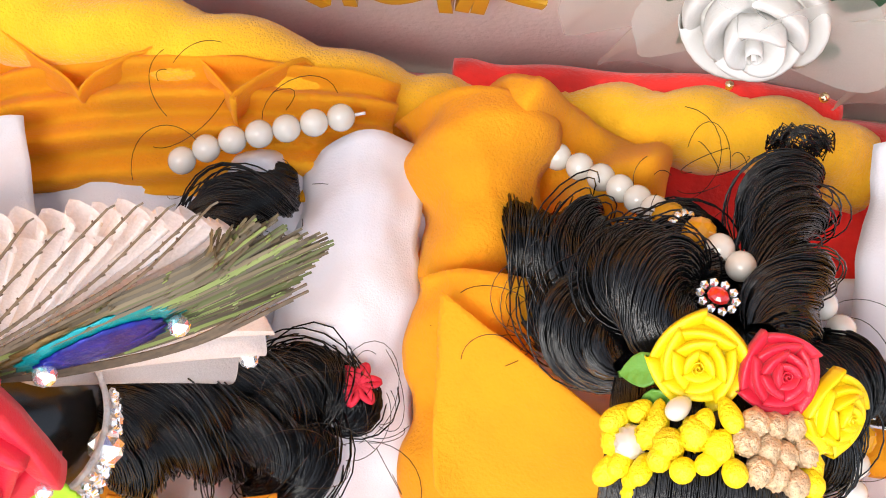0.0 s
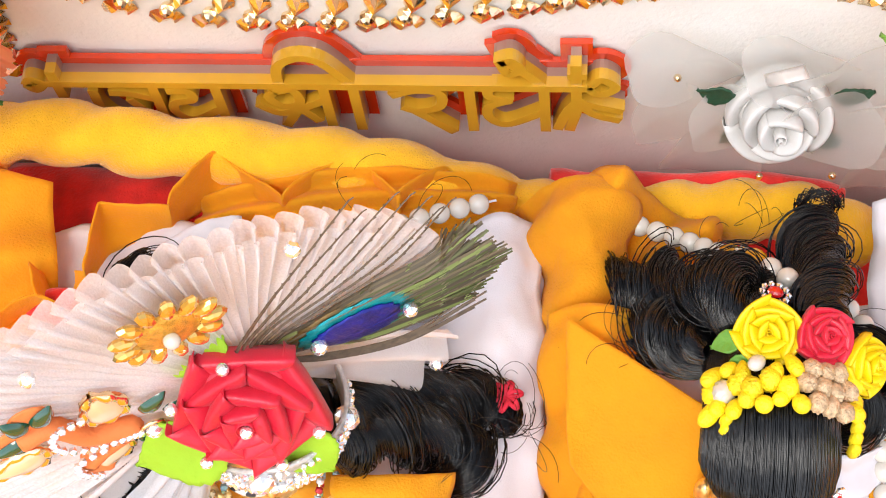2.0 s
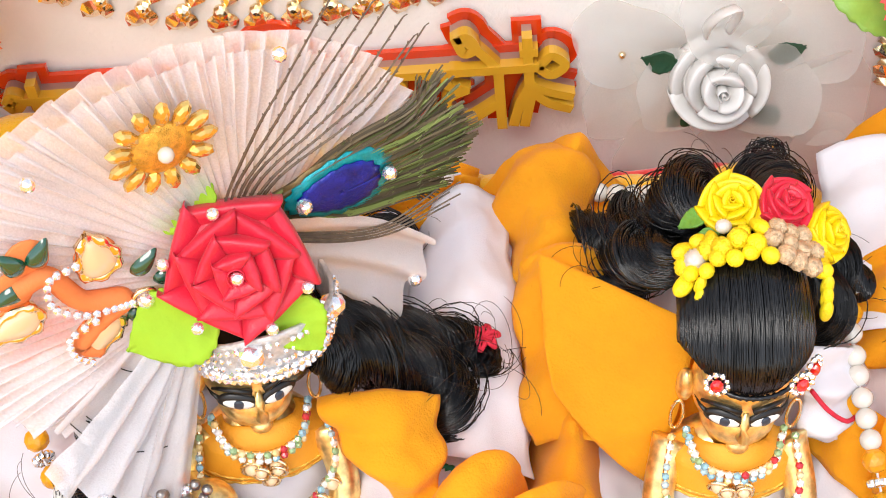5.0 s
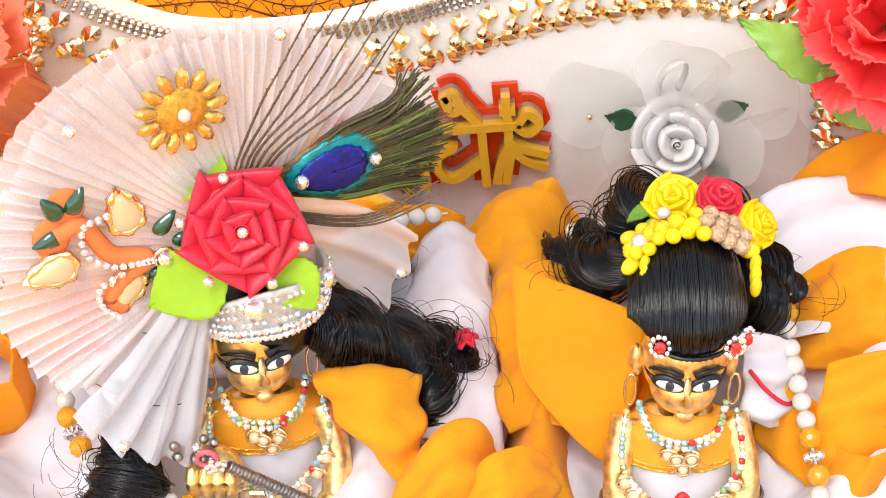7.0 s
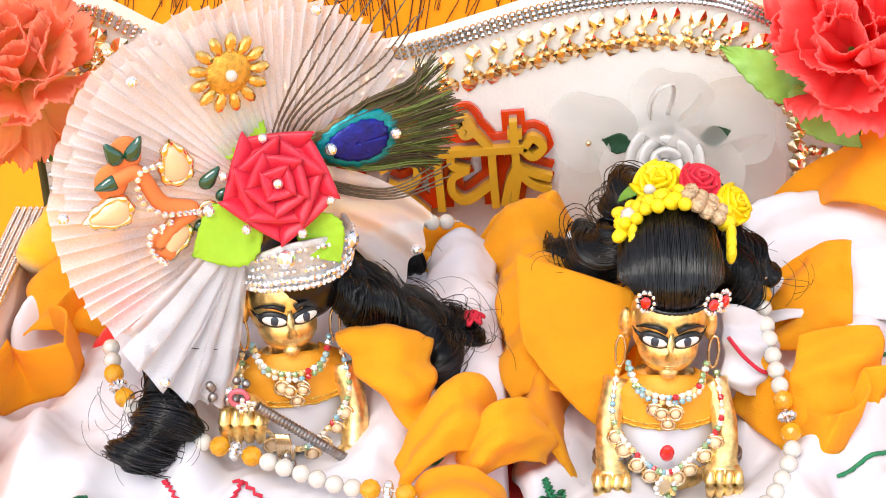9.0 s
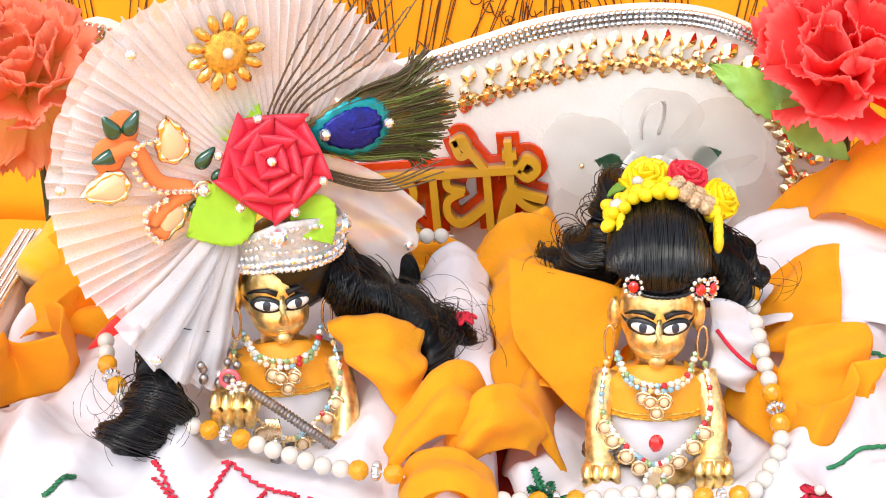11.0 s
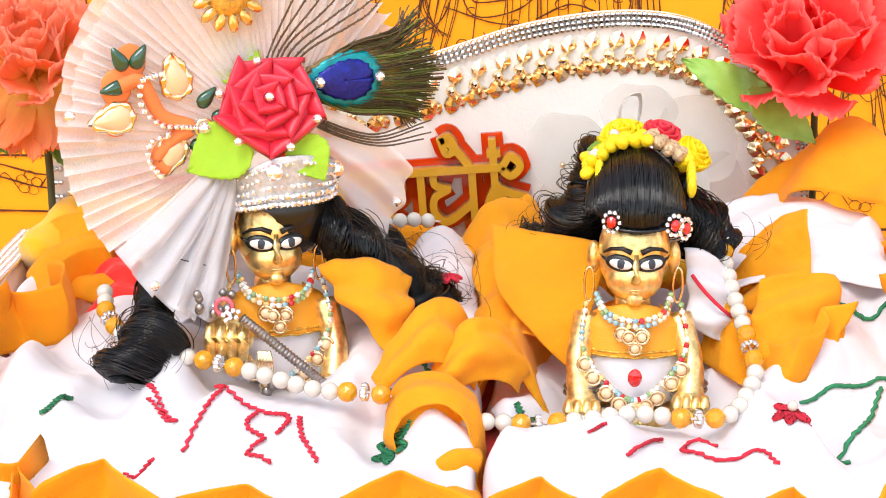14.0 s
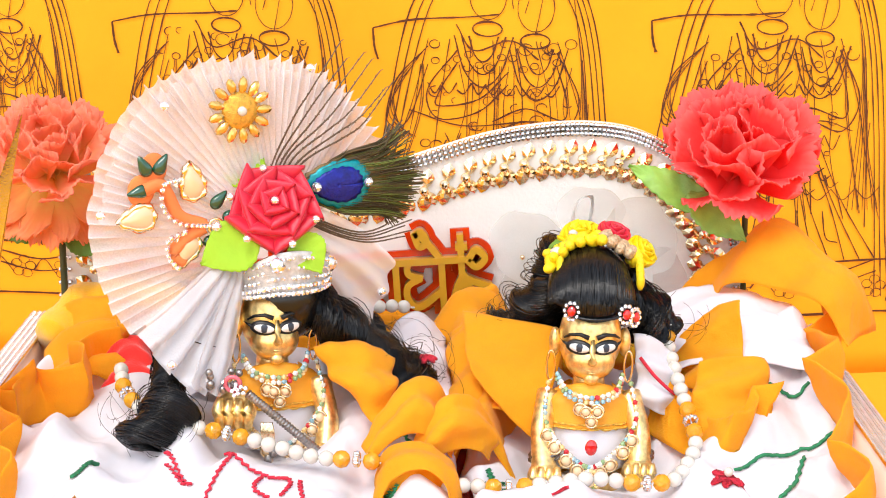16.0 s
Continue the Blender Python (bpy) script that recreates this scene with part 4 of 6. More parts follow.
bm.to_mesh(ME_rim)
bm.free()
ME_rim.materials.append(M_gold)
ME_rim.shade_smooth()


def place(name, me, loc, root, s=1.0):
    ob = new(name, me)
    ob.location, ob.scale = loc, (s, s, s)
    ob.rotation_euler = (random.uniform(-0.2, 0.2), random.uniform(-0.2, 0.2), random.uniform(-0.2, 0.2))
    return under(ob, root)


def necklace(m, pts, n, label, rows=1, drops=()):
    q = [m @ Vector(p) for p in pts]
    root = thing("necklace", q[len(q) // 2], label, "necklace")
    line = spline(q, n)
    for i, p in enumerate(line):
        for r in range(rows):
            place("stone", ME_stone, p + Vector((0, -0.0003 * r, -0.0019 * r)), root, 1.12)
    bm = bmesh.new()
    tube(bm, [p + Vector((0, 0.0006, 0)) for p in line], 0.0007, 5)
    wpart("gold_chain", bm, M_gold, root)
    for i in drops:
        p = line[int(i * (n - 1))] + Vector((0, -0.0008, -0.0034 - 0.0016 * (rows - 1)))
        place("drop_pearl", ME_drop, p, root, 1.2)
        place("rim", ME_rim, p, root, 1.2)
    return root


NL = "multicoloured rhinestone necklace with gold-set pearl drops"
for m in (mk, mr):
    necklace(m, [(-0.0125, 0.006, -0.0125), (-0.009, -0.002, -0.0165), (0, -0.0045, -0.0185), (0.009, -0.002, -0.0165), (0.0125, 0.006, -0.0125)], 19, NL, 2, (0.44, 0.56))
    necklace(m, [(-0.016, 0.006, -0.016), (-0.0175, -0.003, -0.026), (-0.014, -0.006, -0.034), (-0.006, -0.0085, -0.042), (0, -0.010, -0.0445), (0.006, -0.0085, -0.042), (0.014, -0.006, -0.034), (0.0175, -0.003, -0.026), (0.016, 0.006, -0.016)], 44, NL, 1, (0.2, 0.27, 0.34, 0.41, 0.59, 0.66, 0.73, 0.8))
    root = thing("pendant", m @ Vector((0, -0.0095, -0.024)), "gold pendant of three set pearls", "pendant")
    for dx, dz in ((-0.0022, -0.0235), (0.0022, -0.0235), (0, -0.0275)):
        place("drop_pearl", ME_drop, m @ Vector((dx, -0.0062, dz)), root)
        place("rim", ME_rim, m @ Vector((dx, -0.0066, dz)), root)
root = thing("pendant", mr @ Vector((0, -0.011, -0.048)), "red stone pendant hung with a rhinestone drop", "pendant")
bm = bmesh.new()
ball(bm, mr @ Vector((0, -0.010, -0.0365)), (0.0024, 0.0016, 0.0032), None, 10, 8)
wpart("red_stone", bm, M_ruby, root, smooth=False)
bm = bmesh.new()
ball(bm, mr @ Vector((0, -0.0105, -0.0495)), (0.0036, 0.0012, 0.0048), None, 12, 8)
wpart("gold_drop", bm, M_gold, root)
for k in range(12):
    a = radians(30 * k)
    place("stone", ME_stone, mr @ Vector((0.003 * math.cos(a), -0.0118, -0.0495 + 0.0042 * math.sin(a))), root)

# bangles, hanging hoops
for x, z in ((0.0476, 0.0315), (0.0477, 0.0335), (0.0836, 0.0335), (0.0836, 0.0315)):
    bm = bmesh.new()
    tube(bm, [Vector((x + 0.0058 * math.cos(a), -0.003 + 0.0052 * math.sin(a), z + 0.001 * math.cos(a))) for a in np.linspace(0, 2 * math.pi, 22)], 0.0006, 6, False)
    tagged(part("bangle", bm, M_dark), "thin tarnished metal bangle on a brass arm", "bangle", "bangles")
for m in (mk, mr):
    for s in (-1, 1):
        bm = bmesh.new()
        tube(bm, [m @ Vector((s * (0.0150 + 0.0016 * math.cos(a)), 0.009, -0.010 + 0.0062 * math.sin(a))) for a in np.linspace(0, 2 * math.pi, 20)], 0.0005, 5, False)
        tagged(part("earring", bm, M_gold), "thin gold hoop earring", "earring", "hoop earrings")

# flute and silver charms
fl = thing("flute", (-0.055, -0.015, 0.045), "ribbed silver flute with jewelled head", "flute")
bm = bmesh.new()
a, b = Vector((-0.0650, -0.0155, 0.0600)), Vector((-0.0362, -0.0090, 0.0325))
tube(bm, [a.lerp(b, t) for t in np.linspace(0, 1, 90)], lambda t: 0.0016 + 0.0003 * math.sin(t * 190), 10)
wpart("flute_body", bm, M_dark, fl)
bm = bmesh.new()
for k in range(9):
    a = 2.4 * k
    ball(bm, (-0.0685 + 0.0011 * math.sqrt(k) * math.cos(a), -0.0178, 0.0620 + 0.0009 * math.sqrt(k) * math.sin(a)), 0.0009, u=8, v=6)
tagged(wpart("flute_stone", bm, M_crystal, fl, smooth=False), kind="stuff")
bm = bmesh.new()
tube(bm, [Vector((-0.0705 + 0.0028 * math.cos(t), -0.0165, 0.0640 + 0.0028 * math.sin(t))) for t in np.linspace(0, 6.3, 16)], 0.0009, 6, False)
wpart("flute_ring", bm, mat("pink_enamel", (0.6, 0.12, 0.15), 0.2), fl)
ch = thing("charm_cluster", (-0.076, -0.012, 0.060), "cluster of dark silver bells and rings", "charm")
for k in range(14):
    bm = bmesh.new()
    p = Vector((-0.080 + 0.012 * random.random(), -0.012 - 0.004 * random.random(), 0.060 + 0.008 * random.random()))
    ball(bm, p, 0.0015, u=8, v=6)
    wpart("bell", bm, M_dark, ch)
for k, p in enumerate(((-0.0570, -0.016, 0.0400), (-0.0555, -0.016, 0.0370), (-0.0575, -0.016, 0.0340))):
    bm = bmesh.new()
    ball(bm, p, (0.0018, 0.0016, 0.0022), u=8, v=6)
    wpart("bell", bm, M_dark, ch)
bm = bmesh.new()
for k in range(10):
    tube(bm, spline([(-0.0600 + 0.0004 * k, -0.014, 0.0480), (-0.0600 + 0.0005 * k, -0.0150, 0.044), (-0.0595 + 0.0004 * k, -0.0145, 0.0395)], 7), 0.0005, 4)
wpart("gold_tassel", bm, M_gold, ch)


# ---- hair ----
def carried_frames(core):
    """Side vectors that turn as little as they can along a line."""
    out = []
    side = (core[1] - core[0]).orthogonal().normalized()
    n = len(core)
    for i in range(n):
        d = (core[min(i + 1, n - 1)] - core[max(i - 1, 0)]).normalized()
        side = (side - d * side.dot(d)).normalized()
        out.append((d, side, d.cross(side)))
    return out


def lock(bm, pts, rad, n=400, r=0.00019, curl=0.0022, curl_turns=1.0, twist=7.0, oval=0.24, seed=1):
    """A twisted tress of separate strands round a dark core, oval in section."""
    rng = random.Random(seed)
    k = 40
    core = spline(pts, k)
    fr = carried_frames(core)
    for i in range(k):
        th = 6.28 * curl_turns * i / (k - 1) + seed
        core[i] = core[i] + curl * min(1, i / 6) * (math.cos(th) * fr[i][1] + math.sin(th) * fr[i][2])
    fr = carried_frames(core)

    def at(i, ph, q):
        t = i / (k - 1)
        end = min(1.0, 0.55 + 5 * t) * math.sqrt(1 - 0.88 * max(0.0, (t - 0.78) / 0.22) ** 2)
        clump = 0.13 * nz(3.2 * math.cos(ph) + seed, 3.2 * math.sin(ph), 1.3 * t) + 0.05 * nz(9 * math.cos(ph), 9 * math.sin(ph) + seed, 2.5 * t)
        w = rad(t) * end * q * (1 + 0.13 * math.sin(11 * t + seed) + oval * math.cos(2 * ph) + clump)
        th = ph + 2.0 * twist * t
        return core[i] + w * (math.cos(th) * fr[i][1] + math.sin(th) * fr[i][2])
    rings = [[bm.verts.new(at(i, 6.2832 * j / 20, 0.90)) for j in range(20)] for i in range(k)]
    for a, b in zip(rings, rings[1:]):
        for j in range(20):
            bm.faces.new((a[j], a[(j + 1) % 20], b[(j + 1) % 20], b[j]))
    bm.faces.new(rings[0]), bm.faces.new(rings[-1])
    for _ in range(n):
        ph, q = rng.uniform(0, 6.28), rng.uniform(0.91, 1.02)
        drift = rng.uniform(-1.1, 1.1)
        loose = rng.uniform(0.1, 0.75) if rng.random() < 0.05 else 0.0
        i0, i1 = rng.randint(0, 3), k - 1 - rng.randint(0, 2)
        tube(bm, [at(i, ph + drift * i / k, q * (1 + 0.8 * loose * math.sin(3.1 * i / k) ** 2)) for i in range(i0, i1 + 1)], r, 3, False)


def wisps(bm, c, n, size, seed):
    rng = random.Random(seed)
    for s in range(n):
        p = Vector(c) + Vector((rng.uniform(-1, 1), rng.uniform(-1, 1), rng.uniform(-0.4, 0.6))) * size
        a0, r = rng.uniform(0, 6.28), rng.uniform(0.3, 0.9) * size
        ax = Vector((rng.uniform(-1, 1), rng.uniform(-1, 1), rng.uniform(-1, 1))).normalized()
        u = ax.orthogonal().normalized()
        v = ax.cross(u)
        tube(bm, [p + r * (math.cos(a0 + t) * u + math.sin(a0 + t) * v) for t in np.linspace(0, rng.uniform(1.2, 4), 14)], 0.00009, 3, False)


wig = thing("wig", (-0.056, 0.015, 0.085), "black glossy wig with curled tresses on the first figurine", "wig")
tresses = [([(-0.076, 0.017, 0.099), (-0.081, 0.012, 0.086), (-0.088, 0.006, 0.073), (-0.096, -0.001, 0.061), (-0.095, -0.007, 0.052)], 0.0072, 3, 5.5),
           ([(-0.090, -0.005, 0.056), (-0.096, -0.011, 0.052), (-0.101, -0.017, 0.045), (-0.105, -0.022, 0.039)], 0.0084, 4, 5.0),
           ([(-0.046, 0.022, 0.093), (-0.036, 0.027, 0.080), (-0.025, 0.031, 0.068), (-0.015, 0.036, 0.057), (-0.006, 0.038, 0.047), (-0.003, 0.032, 0.040)], 0.0072, 5, 6.0),
           ([(-0.043, 0.018, 0.088), (-0.034, 0.020, 0.077), (-0.025, 0.023, 0.067), (-0.016, 0.026, 0.057), (-0.011, 0.025, 0.050), (-0.008, 0.022, 0.047)], 0.0074, 6, 6.5),
           ([(-0.026, 0.026, 0.062), (-0.017, 0.027, 0.053), (-0.009, 0.025, 0.045), (-0.007, 0.019, 0.040)], 0.0078, 7, 6.0),
           ([(-0.020, 0.034, 0.063), (-0.010, 0.040, 0.056), (-0.003, 0.036, 0.049), (-0.006, 0.030, 0.043)], 0.0064, 8, 7.0),
           ([(-0.076, 0.030, 0.092), (-0.088, 0.050, 0.076), (-0.098, 0.066, 0.062), (-0.104, 0.074, 0.058)], 0.0080, 10, 5.0),
           ([(-0.050, 0.034, 0.088), (-0.040, 0.052, 0.070), (-0.028, 0.072, 0.056), (-0.020, 0.085, 0.052)], 0.0062, 11, 6.0)]
for pts, rad, seed, tw in tresses:
    bm = bmesh.new()
    lock(bm, pts, (lambda t, q=rad: q * (0.80 + 0.28 * math.sin(3.0 * min(t + 0.08, 1)))), 430, seed=seed, twist=tw)
    tagged(wpart("tress", bm, M_hair, wig), kind="stuff")
bm = bmesh.new()
ball(bm, (-0.0555, 0.021, 0.087), (0.0165, 0.0150, 0.0170), None, 24, 16)
wpart("hair_cap", bm, M_hair, wig)
bm = bmesh.new()
wisps(bm, (-0.006, 0.030, 0.056), 46, 0.014, 3), wisps(bm, (-0.104, -0.010, 0.046), 40, 0.013, 4), wisps(bm, (-0.030, 0.085, 0.056), 14, 0.014, 5)
tagged(wpart("loose_hair", bm, M_hair, wig), kind="stuff")

wig2 = thing("wig", (0.066, 0.025, 0.095), "black glossy wig combed up into a bun with curls", "wig")
# the hair is combed from the brow up and over the crown of the head
MID = spline([(0, 0.0002, 0.0852), (0, -0.0010, 0.0890), (0, -0.0004, 0.0945), (0, 0.0035, 0.1005), (0, 0.0110, 0.1055), (0, 0.0220, 0.1085), (0, 0.0360, 0.1070), (0, 0.0500, 0.0985), (0, 0.0570, 0.0860)], 28)


def combed(th, s, q=1.0):
    f = s * 27
    i = min(int(f), 26)
    c = MID[i].lerp(MID[i + 1], f - i)
    d = (MID[i + 1] - MID[i]).normalized()
    inward = Vector((0, d.z, -d.y))
    hw = float(np.interp(s, (0, 0.12, 0.28, 0.45, 0.65, 0.85, 1), (0.0118, 0.0138, 0.0162, 0.0165, 0.0160, 0.0155, 0.0140)))
    out = Vector((0.0652 + hw * q * math.sin(th) * (1 + 0.02 * nz(th * 6, s * 3)), 0, 0)) + c + inward * (hw * 1.05 * (1 - q * math.cos(th)))
    return out


bm = bmesh.new()
grid(bm, lambda u, v: combed(-1.75 + 3.5 * u, v, 0.975), 36, 40, 0)
rng = random.Random(12)
for s in range(1150):
    th, q, dr = rng.uniform(-1.72, 1.72), rng.uniform(0.985, 1.02) + 0.018 * nz(rng.random() * 9, s), rng.uniform(-0.10, 0.10)
    q += 0.022 * nz(th * 9, 3.0)
    s0, s1 = rng.uniform(0, 0.03), rng.uniform(0.90, 1.0)
    tube(bm, [combed(th + dr * t, s0 + (s1 - s0) * t, q) for t in np.linspace(0, 1, 22)], 0.00019, 3, False)
tagged(wpart("bun", bm, M_hair, wig2), kind="stuff")
for pts, rad, seed, tw in (([(0.058, 0.050, 0.096), (0.051, 0.062, 0.081), (0.044, 0.070, 0.067), (0.036, 0.0745, 0.059), (0.031, 0.071, 0.053)], 0.0082, 21, 5.0),
                           ([(0.062, 0.046, 0.101), (0.0545, 0.055, 0.095), (0.0525, 0.062, 0.085), (0.054, 0.066, 0.074)], 0.0066, 22, 4.0),
                           ([(0.066, 0.052, 0.094), (0.064, 0.061, 0.082), (0.063, 0.070, 0.066), (0.061, 0.073, 0.056)], 0.0080, 23, 5.0),
                           ([(0.052, 0.044, 0.090), (0.046, 0.053, 0.076), (0.040, 0.058, 0.063), (0.034, 0.057, 0.054)], 0.0064, 24, 6.0),
                           ([(0.074, 0.050, 0.099), (0.080, 0.066, 0.087), (0.083, 0.081, 0.071), (0.0845, 0.092, 0.060)], 0.0062, 25, 5.0),
                           ([(0.077, 0.044, 0.094), (0.086, 0.046, 0.085), (0.095, 0.046, 0.075), (0.101, 0.043, 0.067)], 0.0062, 26, 5.0),
                           ([(0.078, 0.032, 0.089), (0.085, 0.035, 0.080), (0.092, 0.038, 0.070), (0.094, 0.033, 0.062)], 0.0054, 27, 5.0)):
    bm = bmesh.new()
    lock(bm, pts, (lambda t, q=rad: q * (0.85 + 0.3 * math.sin(3.0 * t))), 420, seed=seed, twist=tw)
    tagged(wpart("tress", bm, M_hair, wig2), kind="stuff")
bm = bmesh.new()
for k in range(26):
    r0 = 0.0035 + 0.0035 * random.random()
    tube(bm, [Vector((0.0845 + r0 * math.cos(t + k), 0.096 + 0.004 * random.random(), 0.066 + r0 * math.sin(t + k))) for t in np.linspace(0, 5.5, 18)], 0.00018, 3, False)
wisps(bm, (0.036, 0.056, 0.068), 24, 0.012, 7), wisps(bm, (0.097, 0.045, 0.073), 22, 0.012, 8), wisps(bm, (0.066, 0.080, 0.070), 20, 0.012, 9)
tagged(wpart("loose_hair", bm, M_hair, wig2), kind="stuff")
bm = bmesh.new()
tube(bm, spline([(0.054, 0.0035, 0.0875), (0.060, -0.0005, 0.0868), (0.0655, -0.0015, 0.0866), (0.071, -0.0005, 0.0868), (0.077, 0.003, 0.0875)], 30), lambda t: 0.0007 + 0.0002 * math.sin(t * 80), 6)
wpart("hair_braid", bm, M_hair, wig2)


# ---- satin roses, leaves ----
def frame_of(c, n, up=(0, 0, 1)):
    """A pose at c whose z is n."""
    z = Vector(n).normalized()
    x = Vector(up).cross(z).normalized()
    y = z.cross(x)
    return Matrix(((x.x, y.x, z.x, c[0]), (x.y, y.y, z.y, c[1]), (x.z, y.z, z.z, c[2]), (0, 0, 0, 1)))


def ribbon_rose(root, m, R, material, layers=6, height=0.42, petals=5, a0=10.0, soft=0.0):
    """Ribbon folded round and round: straight folded edges where soft is 0, cupped petals where it is 1."""
    for k in range(layers):
        t = k / layers
        ro = R * (1 - 0.90 * t ** 0.95)
        wide = R * (0.42 - 0.16 * t)
        cnt = petals if k < 3 else max(3, petals - 1 - (k > 4))
        zt = R * height * (0.30 + 0.95 * math.sin(1.35 * t))
        for j in range(cnt):
            step = 2 * math.pi / cnt
            a_s = radians(a0 + 31 * k) + step * j + 0.05 * math.sin(5.1 * j + 2 * k)
            span = step * 1.07

            def f(u, v):
                a = a_s + span * u
                flat = math.cos(span / 2) / math.cos(span * (u - 0.5))
                r = ro * (1.03 - 0.06 * u) * (flat + (1 - flat) * (0.12 + 0.88 * soft))
                if v < 0.62:
                    w = v / 0.62
                    rr, z = r - wide * (1 - w), zt - R * height * 0.62 * (1 - w) ** 1.6
                else:
                    w = (v - 0.62) / 0.38
                    rr, z = r + R * 0.035 * math.sin(w * 2.6), zt - R * height * 0.75 * w * w
                z += R * 0.07 * (0.5 - u) * (1 - 0.4 * t) + R * 0.018 * nz(u * 4 + j, v * 3, k + a0) - soft * R * 0.16 * (2 * u - 1) ** 2
                return m @ Vector((max(rr, 0.02 * R) * math.cos(a), max(rr, 0.02 * R) * math.sin(a), z))
            bm = bmesh.new()
            grid(bm, f, 12, 12, R * 0.014)
            wpart("petal", bm, material, root)
    bm = bmesh.new()

    def g(u, v):
        a = 2 * math.pi * 1.7 * u
        r = R * (0.02 + 0.13 * u)
        return m @ Vector((r * math.cos(a), r * math.sin(a), R * height * (0.55 + 0.62 * v - 0.12 * u)))
    grid(bm, g, 36, 3, R * 0.015)
    wpart("bud", bm, material, root)


def flat_leaf(root, m, l, w, material, name="leaf", curl=0.2, saw=0.0):
    def f(u, v):
        s = math.sin(math.pi * min(1, u * 0.97 + 0.03) ** 0.85) * w
        s *= 1 + saw * math.sin(u * 60)
        y = (v - 0.5) * 2 * s
        return m @ Vector((u * l, y, -curl * l * u * u + 0.12 * abs(y) + 0.02 * l * math.sin(u * 9 + v * 3) + 0.010 * l * math.sin(u * 30 - 9 * abs(v - 0.5)) * abs(2 * v - 1) ** 0.5))
    bm = bmesh.new()
    grid(bm, f, 40, 12, 0.0006)
    return wpart(name, bm, material, root)


# ---- the crown of the first figurine ----
crown = thing("fan_crown", (-0.057, 0.018, 0.095), "white pleated organza fan crown with red satin rose and peacock feather", "crown")
FC, FU, FV, FN = Vector((-0.0586, 0.0233, 0.1114)), Vector((0.891, 0.454, 0)), Vector((0, 0.025, 1)), Vector((0.454, -0.891, 0.022))
FP = lambda u, v, n=0.0: FC + FU * u + FV * v + FN * n
FM = Matrix(((FU.x, FV.x, FN.x, FC.x), (FU.y, FV.y, FN.y, FC.y), (FU.z, FV.z, FN.z, FC.z), (0, 0, 0, 1)))


def fan(th0, th1, pleats, n0, shrink, amp, seed):
    bm = bmesh.new()

    def f(u, v):
        th = th0 + (th1 - th0) * u
        R = float(np.interp(th, (20, 34, 54, 76, 97, 130, 168, 190, 212, 235, 245), (0.054, 0.0565, 0.061, 0.0670, 0.0705, 0.0785, 0.0740, 0.0705, 0.0655, 0.058, 0.056))) * shrink
        ph = 2 * math.pi * pleats * u + 3.2 * nz(u * 11, seed, 0) + 0.5 * math.sin(v * 3 + seed)
        tri = 2 / math.pi * math.asin(math.sin(ph) * 0.97)
        r = 0.006 + (R * (1 + (0.034 if th < 135 else 0.008) * tri + 0.030 * nz(u * 30, seed, 3)) - 0.006) * v
        a = radians(th + 1.1 * math.cos(ph) * v)
        low = max(0, (th - 195) / 40) * v
        return FP(r * math.cos(a), r * math.sin(a), n0 + amp * (tri - 0.75) * v ** 1.6 * (1 - 0.55 * max(0.0, min(1.0, (th - 150) / 40))) + 0.004 * low * math.sin(ph * 0.5 + 1) + 0.0008 * nz(u * 30, v * 4, seed))
    grid(bm, f, int(pleats * 10), 16, 0)
    return bm


wpart("pleated_fan", fan(24, 216, 46, 0.001, 1.0, 0.0034, 1.0), M_organza, crown, "white organza fan with frayed pleats")
wpart("pleated_fan", fan(56, 170, 34, 0.0026, 0.955, 0.0022, 5.0), M_organza, crown)
# gauze tails
for c in ([[(0.006, 0.012), (0.030, 0.010), (0.050, -0.014)], [(0.008, 0.000), (0.030, -0.010), (0.050, -0.028)], [(0.010, -0.006), (0.026, -0.022), (0.036, -0.042)]],
          [[(-0.020, -0.002), (-0.036, -0.016), (-0.054, -0.028)], [(-0.020, -0.008), (-0.036, -0.026), (-0.046, -0.042)], [(-0.020, -0.012), (-0.030, -0.028), (-0.038, -0.047)]]):
    fnc = bezier([[FP(u, v, 0.003) for u, v in r] for r in c])
    bm = bmesh.new()
    grid(bm, lambda u, v: fnc(u, v) + FN * (0.0028 * v * math.sin(u * 15 + v)), 40, 12, 0)
    wpart("gauze_tail", bm, M_organza, crown)
for k, (u1, v1) in enumerate(((-0.055, -0.036), (-0.049, -0.043), (-0.042, -0.049), (-0.035, -0.052))):
    bm = bmesh.new()

    def tail(a, b, u1=u1, v1=v1, k=k):
        e = Vector((-v1, u1)).normalized()
        wd = 0.0035 + 0.0085 * a ** 0.8
        cu, cv = -0.016 + (u1 + 0.016) * a, -0.002 + (v1 + 0.002) * a - 0.002 * math.sin(3 * a)
        off = (b - 0.5) * wd * 1.5
        return FP(cu - e.x * off, cv - e.y * off, 0.0080 + 0.0105 * a + 0.0007 * k + 0.0026 * math.cos(b * 9 + k) * (0.3 + a) + 0.0009 * nz(a * 6, b * 3, k))
    grid(bm, tail, 26, 18, 0)
    wpart("gauze_tail", bm, M_gauze, crown, "grey-white gathered gauze tail")
# tiara band
bm = bmesh.new()
HC = Vector((-0.0557, 0.0190, 0.0))


def band(u, v):
    a = radians(-172 + 190 * u + 16)
    top = 0.1035 + 0.0065 * max(0, math.cos(a + 1.2)) ** 2
    z = 0.0940 + (top + 0.0015 - 0.0940) * v - 0.0040 * max(0, -math.cos(a)) - 0.0008
    r = 0.0180 + 0.0014 * v
    return HC + Vector((r * math.cos(a), r * math.sin(a), z))


